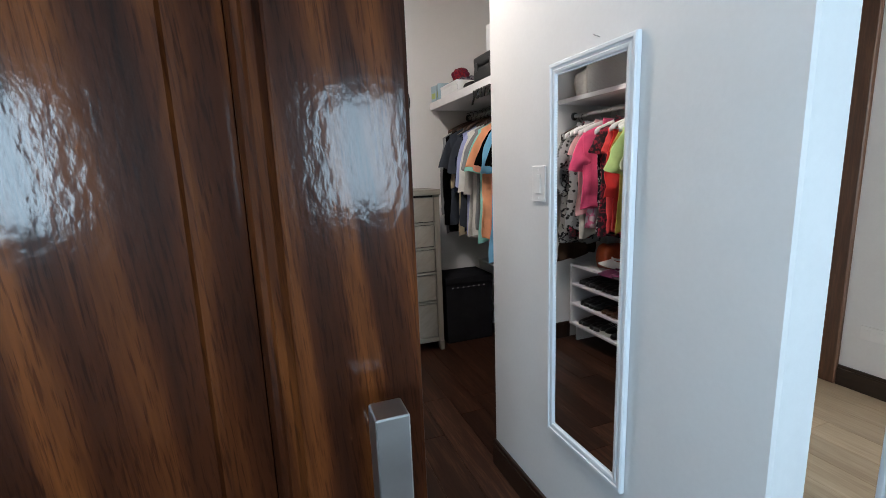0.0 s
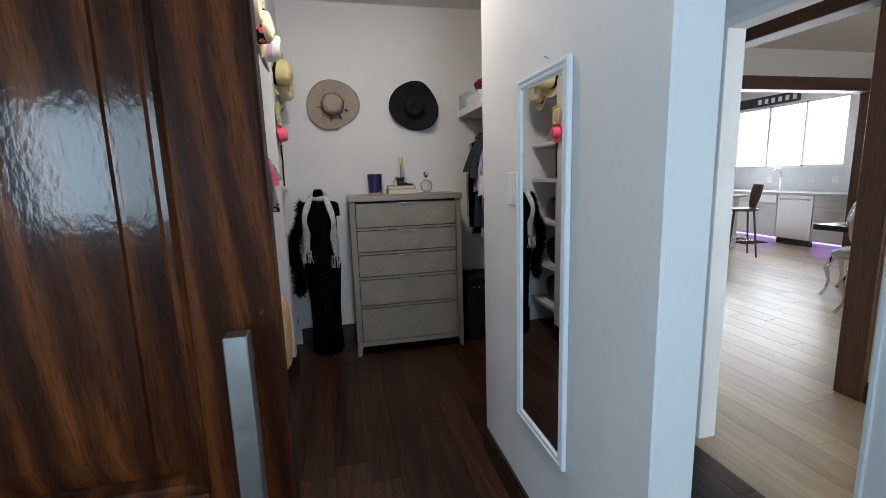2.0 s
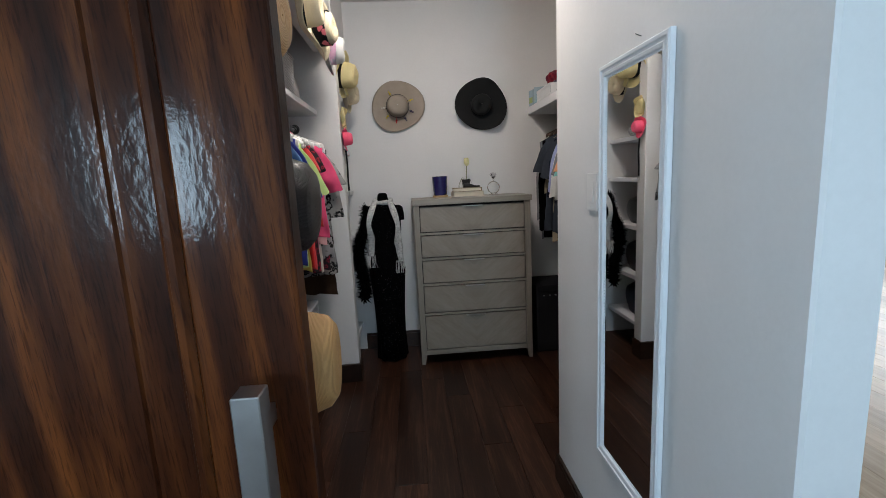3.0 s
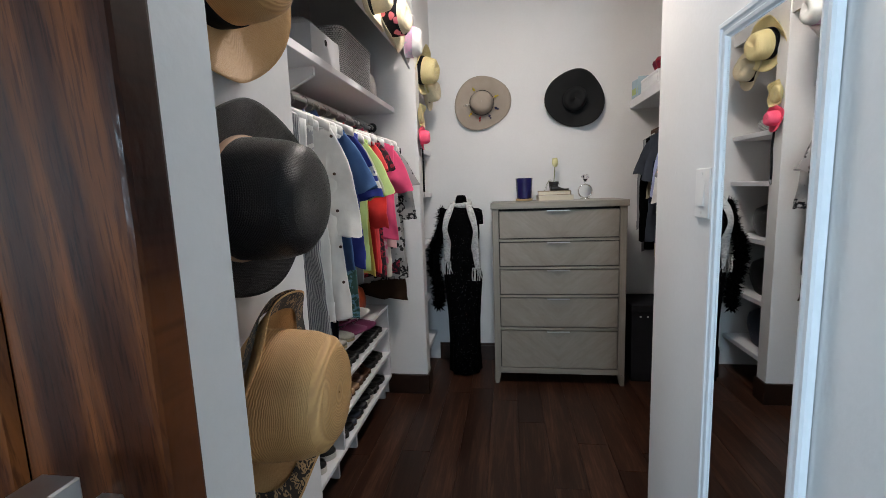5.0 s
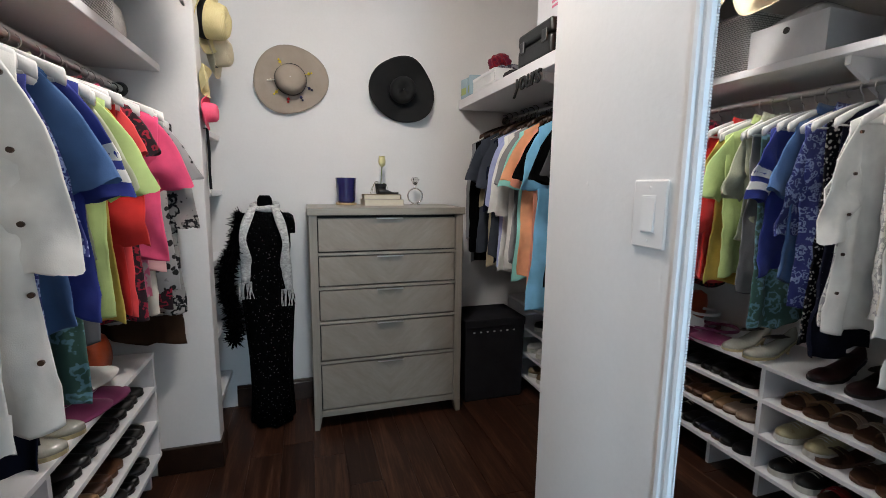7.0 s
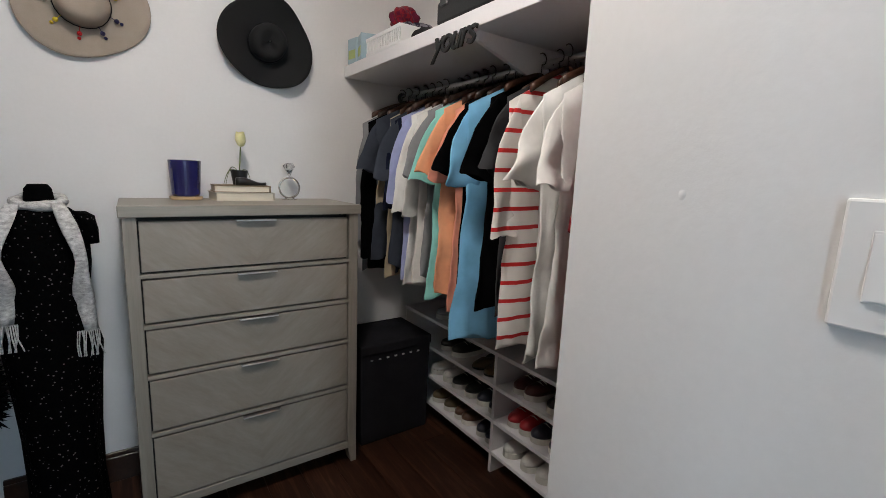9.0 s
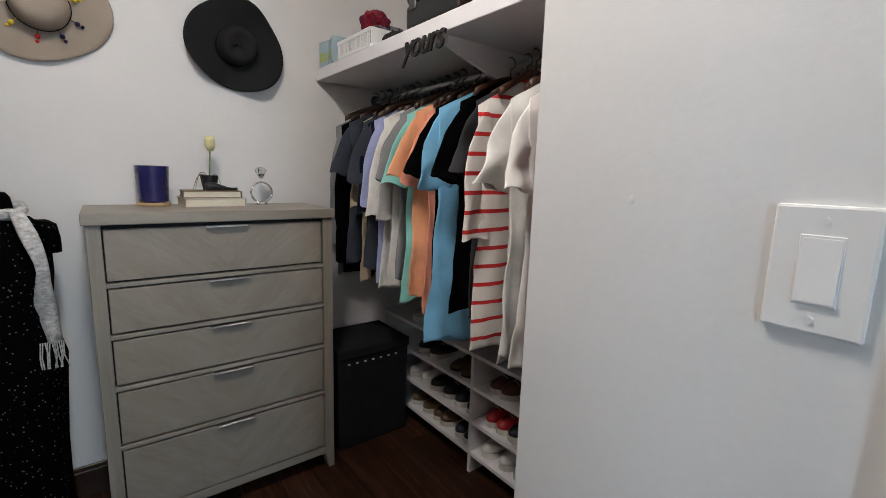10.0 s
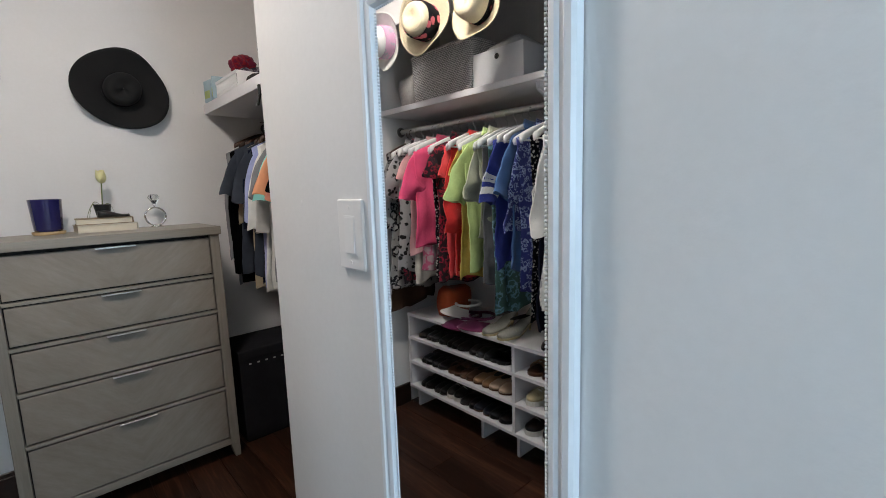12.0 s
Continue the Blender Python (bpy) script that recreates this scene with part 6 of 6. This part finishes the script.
case = thing("black_case", pose(1.88, 3.14, RZ), "black hard-shell case lying on the shelf", "case")
part("shell", cube(-0.16, 0.16, -0.15, 0.15, 0, 0.085, 0.014, segments=3), leather("black_case", (0.006, 0.006, 0.0065), 0.35), case, smooth=False)
part("lid", cube(-0.16, 0.16, -0.15, 0.15, 0.089, 0.15, 0.014, segments=3), leather("black_case", (0.006, 0.006, 0.0065), 0.35), case)
for y in (-0.1, 0.1):
    part("latch", cube(-0.166, -0.158, y - 0.02, y + 0.02, 0.06, 0.11, 0.002), DARKSTEEL, case)
wbx = thing("white_box", pose(1.90, 3.13, RZ + 0.1505), "white card box with pink lettering on the case", "box")
part("box_body", cube(-0.1, 0.1, -0.13, 0.13, 0, 0.19, 0.002), BOXW, wbx)
for z, w in ((0.13, 0.06), (0.1, 0.09), (0.08, 0.1)):
    part("print_line", cube(-0.1015, -0.099, -w, 0.0, z, z + 0.01), surface("pink_print", (0.6, 0.16, 0.26), (0.7, 0.2, 0.3), 20, 0.6, 0) if z == 0.13 else bpy.data.materials["pink_print"], wbx, "pink printed line")
obx = thing("orange_box", pose(1.88, 2.83, RZ), "bright orange card box on the shelf", "box")
ORANGE = surface("orange_card", (0.78, 0.19, 0.008), (0.86, 0.24, 0.012), 8, 0.5, 0.05, 60)
part("box_body", cube(-0.13, 0.13, -0.13, 0.13, 0, 0.26, 0.002), ORANGE, obx)
part("lid", cube(-0.133, 0.133, -0.133, 0.133, 0.262, 0.31, 0.002), ORANGE, obx)
# the word hung on the shelf's front
txt = bpy.data.curves.new("word_sign", "FONT")
txt.body, txt.size, txt.extrude, txt.bevel_depth, txt.shear, txt.space_character = "yours", 0.118, 0.003, 0.0012, 0.35, 0.88
tob = bpy.data.objects.new("tmp_text", txt)
tme = bpy.data.meshes.new_from_object(tob)
bpy.data.objects.remove(tob)
tme.materials.clear()
tme.materials.append(leather("black_paint", (0.012, 0.012, 0.012), 0.5))
sign = new("word_sign", tme)
sign.matrix_world = Matrix.Translation((1.7025, 3.275, 1.800)) @ pose(0, 0, 0, 90, 0, -90)
tagged(sign, "black script word sign reading yours on the shelf edge", "sign")

# ---- things on the niche shelves ----
for z, y, w, h_, lab, mt in ((0.965, 3.83, 0.3, 0.2, "black leather handbag on a niche shelf", BK), (0.59, 3.82, 0.3, 0.22, "black quilted handbag on a niche shelf", BK), (0.2405, 3.82, 0.3, 0.24, "dark bag on the lowest niche shelf", NAVYL), (1.62, 3.84, 0.26, 0.1, "pale woven basket bag on a niche shelf", WICKER)):
    soft_bag("handbag", 0.08, y, z + 0.0005, 0.28, w, h_, mt, lab, "bag", int(z * 50), z in (0.965, 0.59))

# ---- dining area and kitchen, seen through the openings ----
WHITE_LAQ = surface("white_lacquer", (0.70, 0.70, 0.71), (0.78, 0.78, 0.79), 3, 0.3, 0.03, 80)
STONE = surface("pale_stone", (0.66, 0.66, 0.68), (0.76, 0.76, 0.77), 8, 0.2, 0.03, 60)
TILEM = surface("backsplash_tile", (0.62, 0.64, 0.67), (0.72, 0.74, 0.77), 8, 0.25, 0.1, 40)
PAD = surface("white_pad", (0.66, 0.64, 0.6), (0.74, 0.72, 0.68), 12, 0.5, 0.1, 150)
BLACKTOP = surface("black_tabletop", (0.012, 0.010, 0.010), (0.022, 0.018, 0.017), 6, 0.2, 0.02, 60)


def oval_chair(m, label):
    ch = thing("dining_chair", m, label, "chair", "oval-backed dining chairs")
    ov = lambda rx, rz, y: [(rx * math.cos(k * 0.2618), y - 0.06 * math.sin(k * 0.2618), 0.78 + rz * math.sin(k * 0.2618)) for k in range(24)]
    part("back_frame", tube(bmesh.new(), ov(0.2, 0.27, -0.22), 0.022, 10, True), CHROME, ch, "polished chrome oval frame", True)
    part("backrest", loft(bmesh.new(), [ov(0.185, 0.255, -0.235), ov(0.185, 0.255, -0.20)]), PAD, ch, "white upholstered oval back")
    part("seat", loft(bmesh.new(), [soft_square(w, w, z, 0.4) for w, z in ((0.2, 0.4), (0.225, 0.42), (0.225, 0.46), (0.19, 0.485))]), PAD, ch)
    part("seat_frame", tube(bmesh.new(), soft_square(0.222, 0.222, 0.405, 0.4), 0.014, 8, True), CHROME, ch, smooth=True)
    for sx in (-1, 1):
        for sy in (-1, 1):
            pts = [(sx * 0.19, sy * 0.19, 0.41), (sx * 0.225, sy * 0.225, 0.3), (sx * 0.2, sy * 0.2, 0.16), (sx * 0.21, sy * 0.215, 0.07), (sx * 0.245, sy * 0.25, 0.0)]
            part("leg", tube(bmesh.new(), pts, [0.022, 0.024, 0.016, 0.014, 0.017], 10), CHROME, ch, "curved chrome leg", True)


oval_chair(pose(5.42, 3.25, 0, 0, 0, -75), "chrome dining chair with a white oval back")
oval_chair(pose(5.93, 3.78, 0, 0, 0, 110), "chrome dining chair across the table")
tb = thing("dining_table", pose(5.68, 3.78, 0), "dark glossy dining table between chairs", "table")
part("tabletop", cube(-0.16, 0.36, -0.9, 0.22, 0.70, 0.755, 0.004), BLACKTOP, tb)
for sx in (-0.05, 0.28):
    for sy in (-0.8, -0.4):
        part("leg", tube(bmesh.new(), [(sx, sy, 0.7), (sx, sy, 0.0)], 0.03, 12), CHROME, tb)

stool = thing("bar_stool", pose(6.72, 6.0, 0, 0, 0, 60), "dark brown bar stool with a curved back at the island", "stool")
SEATM = surface("brown_seat", (0.07, 0.035, 0.025), (0.11, 0.055, 0.04), 12, 0.4, 0.05, 100)
part("seat", loft(bmesh.new(), [soft_square(w, w, z, 0.5) for w, z in ((0.17, 0.70), (0.2, 0.715), (0.2, 0.735), (0.18, 0.745))]), SEATM, stool)
rings = []
for k in range(9):
    v = k / 8
    w = 0.05 + 0.15 * math.sin(math.pi * min(0.62, v * 0.62 + 0.05))
    rings.append([(x * w, -0.19 - 0.07 * v + 0.05 * x * x + dy, 0.73 + 0.37 * v) for x, dy in ((-1, 0), (-0.5, 0), (0, 0), (0.5, 0), (1, 0), (1, 0.014), (0.5, 0.014), (0, 0.014), (-0.5, 0.014), (-1, 0.014))])
part("backrest", loft(bmesh.new(), rings), SEATM, stool, smooth=True)
for sx in (-1, 1):
    for sy in (-1, 1):
        part("leg", tube(bmesh.new(), [(sx * 0.13, sy * 0.13, 0.705), (sx * 0.19, sy * 0.19, 0.0)], [0.016, 0.012], 10), SEATM, stool)
part("foot_ring", tube(bmesh.new(), [(0.165 * s[0], 0.165 * s[1], 0.26) for s in ((-1, -1), (1, -1), (1, 1), (-1, 1))], 0.008, 8, True), CHROME, stool)
isl = thing("kitchen_island", pose(7.0, 7.45, 0), "white kitchen island with a stone top", "island")
part("cabinet_body", cube(-0.3, 0.3, -0.85, 1.3, 0.0, 0.87, 0.003), WHITE_LAQ, isl)
part("stone_top", cube(-0.55, 0.34, -0.98, 1.4, 0.87, 0.905, 0.004), STONE, isl)

KX = 8.29
y = 5.45
for w, kind in ((0.66, "drawers"), (0.62, "dishwasher"), (0.8, "sink"), (0.62, "doors"), (0.7, "doors"), (0.7, "doors")):
    if kind == "dishwasher":
        ob = thing("dishwasher", pose(KX, y, 0), "stainless steel dishwasher under the counter", "dishwasher")
        part("door", cube(-0.02, 0.02, 0.005, w - 0.005, 0.11, 0.865, 0.004), STEEL, ob)
        part("body", cube(0.02, 0.55, 0.005, w - 0.005, 0.1, 0.865), DARKSTEEL, ob)
        part("kick_plate", cube(0.03, 0.05, 0.0, w, 0.0, 0.1), BLACKTOP, ob)
        part("handle", tube(bmesh.new(), [(-0.02, 0.06, 0.79), (-0.055, 0.07, 0.79), (-0.055, w - 0.07, 0.79), (-0.02, w - 0.06, 0.79)], 0.011, 8), STEEL, ob)
    else:
        ob = thing("base_cabinet", pose(KX, y, 0), "white lacquered base cabinet with steel handles", "cabinet", "base cabinets")
        part("body", cube(0.0, 0.55, 0.004, w - 0.004, 0.1, 0.865), WHITE_LAQ, ob)
        part("kick_plate", cube(0.05, 0.07, 0.0, w, 0.0, 0.1), WHITE_LAQ, ob)
        if kind == "drawers":
            for z0, z1 in ((0.12, 0.45), (0.46, 0.66), (0.67, 0.86)):
                d = part("drawer_front", cube(-0.02, 0.0, 0.008, w - 0.008, z0, z1, 0.003), WHITE_LAQ, ob)
                part("handle", tube(bmesh.new(), [(-0.045, w * 0.3, z1 - 0.05), (-0.045, w * 0.7, z1 - 0.05)], 0.007, 8), STEEL, d)
        else:
            for a, c, hx in ((0.008, w / 2 - 0.003, w / 2 - 0.05), (w / 2 + 0.003, w - 0.008, w / 2 + 0.05)):
                d = part("door", cube(-0.02, 0.0, a, c, 0.12, 0.70 if kind == "sink" else 0.86, 0.003), WHITE_LAQ, ob)
                part("handle", tube(bmesh.new(), [(-0.045, hx, 0.5), (-0.045, hx, 0.72)], 0.007, 8), STEEL, d)
            if kind == "sink":
                part("sink_apron", cube(-0.025, 0.0, 0.02, w - 0.02, 0.71, 0.862, 0.004), STEEL, ob, "steel apron of the sink")
    y += w
ct = thing("kitchen_worktop", pose(KX, 0, 0), "pale stone worktop along the kitchen wall", "worktop")
part("slab", cube(-0.04, 0.66, 5.45, 9.55, 0.868, 0.905, 0.003), STONE, ct)
part("backsplash", cube(0.665, 0.678, 5.45, 9.55, 0.907, 1.31), TILEM, ct, "grey glazed backsplash")
fa = thing("kitchen_faucet", pose(KX + 0.5, 7.15, 0.906), "tall chrome kitchen faucet at the sink", "faucet")
part("spout", tube(bmesh.new(), [(0, 0, 0), (0, 0, 0.32)] + [(-0.09 + 0.09 * math.cos(radians(a)), 0, 0.32 + 0.09 * math.sin(radians(a))) for a in range(15, 181, 20)] + [(-0.18, 0, 0.25)], 0.013, 10), CHROME, fa, smooth=True)
part("lever", tube(bmesh.new(), [(0, 0.02, 0.06), (0, 0.1, 0.09)], 0.008, 8), CHROME, fa)
for yy in (6.3, 6.7, 7.5):
    so = thing("socket", pose(8.956, yy, 1.1), "white wall socket above the worktop", "socket", "kitchen sockets")
    part("wall_plate", cube(-0.008, 0, -0.06, 0.06, -0.06, 0.06, 0.003), PLATE, so)
uc = thing("wall_cabinet", pose(8.67, 5.42, 1.38), "white wall cabinet with a glazed door", "cabinet")
part("body", cube(0.02, 0.29, 0, 0.5, 0, 1.1), WHITE_LAQ, uc)
for a in (0.0,):
    d = part("door_frame", cube(-0.004, 0.018, a + 0.005, a + 0.065, 0, 1.1), WHITE_LAQ, uc)
    for c in ((a + 0.435, a + 0.495, 0, 1.1), (a + 0.065, a + 0.435, 0, 0.07), (a + 0.065, a + 0.435, 1.03, 1.1)):
        part("door_frame", cube(-0.004, 0.018, *c), WHITE_LAQ, uc)
    part("pane", cube(0.0, 0.006, a + 0.066, a + 0.434, 0.071, 1.029), surface("seeded_glass", (0.16, 0.22, 0.23), (0.24, 0.3, 0.31), 6, 0.12, 0.05, 30) if a == 0 else bpy.data.materials["seeded_glass"], uc, "grey-green glass pane")
    for z in (0.33, 0.68):
        part("glazing_bar", cube(-0.006, 0.001, a + 0.066, a + 0.434, z, z + 0.02), WHITE_LAQ, uc)
kw = tagged(new("window_3"), "wide white kitchen window flooded with daylight", "window", kind="structure")
for k in range(5):
    yy = 6.24 + k * 0.71
    part("window_frame", cube(9.0, 9.06, yy - 0.02, yy + 0.02, 1.33, 2.52), TRIMW, kw)
for z in (1.33, 2.48):
    part("window_frame", cube(9.0, 9.06, 6.26, 9.06, z, z + 0.04), TRIMW, kw)
val = thing("valance_sign", pose(8.94, 7.95, 2.53), "dark painted board with pale lettering above the window", "sign")
part("board", cube(-0.02, 0.02, -0.9, 0.9, 0, 0.18, 0.003), surface("dark_board", (0.02, 0.025, 0.035), (0.035, 0.04, 0.055), 8, 0.6, 0.1, 60), val)
for k in range(6):
    part("letter_bar", cube(-0.024, -0.019, -0.85 + k * 0.14, -0.78 + k * 0.14, 0.04, 0.13), TRIMW, val)
bd = new("backdrop", finish("backdrop", cube(11.4, 11.45, 2.0, 15.0, -0.5, 6.0), glow("bright_sky", (0.93, 0.97, 1.0), 5.0)))
tagged(bd, "bright overcast sky outside the window", "sky", kind="structure")
strip = thing("led_strip", pose(KX + 0.04, 5.45, 0.085), "violet light strip under the base cabinets", "light strip")
part("diffuser", cube(0.0, 0.008, 0.0, 4.1, 0.0, 0.008), glow("violet_led", (0.42, 0.22, 1.0), 14.0), strip, "glowing violet diffuser")
mat_k = thing("floor_mat", pose(7.92, 7.2, 0.0005), "dark grey kitchen mat on the floor", "mat")
part("pile", cube(-0.25, 0.25, -0.45, 0.45, 0, 0.012, 0.003), fabric("mat_pile", (0.05, 0.045, 0.045)), mat_k)

# ---- floor planks ----
def planks(floor, material, x0, x1, y0, y1, w, lengths, name="plank"):
    meshes = {}
    rnd = random.Random(5)
    n = int((x1 - x0) / w + 0.999)
    for i in range(n):
        a, b = x0 + i * w, min(x1, x0 + (i + 1) * w)
        y = y0 - rnd.random() * lengths[0]
        while y < y1:
            L = lengths[rnd.randrange(len(lengths))]
            s, e = max(y, y0), min(y + L, y1)
            y += L
            if e - s < 0.02:
                continue
            key = (round(b - a, 4), round(e - s, 4))
            if key not in meshes:
                bm = bmesh.new()
                g, k, W, E = 0.0005, 0.0009, key[0], key[1]
                ring = lambda o, z: [(o, o, z), (W - o, o, z), (W - o, E - o, z), (o, E - o, z)]
                loft(bm, [ring(g, -0.004), ring(g, -0.0015), ring(g + k, 0.0)])
                meshes[key] = finish(name, bm, material)
            ob = new(name, meshes[key])
            ob.parent, ob.location = floor, (a, s, 0)


planks(bpy.data.objects["floor"], DARKFLOOR, -0.32, 2.36, -1.2, BACK, 0.152, (1.22, 1.22, 0.9))
planks(bpy.data.objects["floor_dining"], LIGHTFLOOR, 2.36, 8.97, -1.0, 9.4, 0.18, (1.8, 1.5, 1.8))
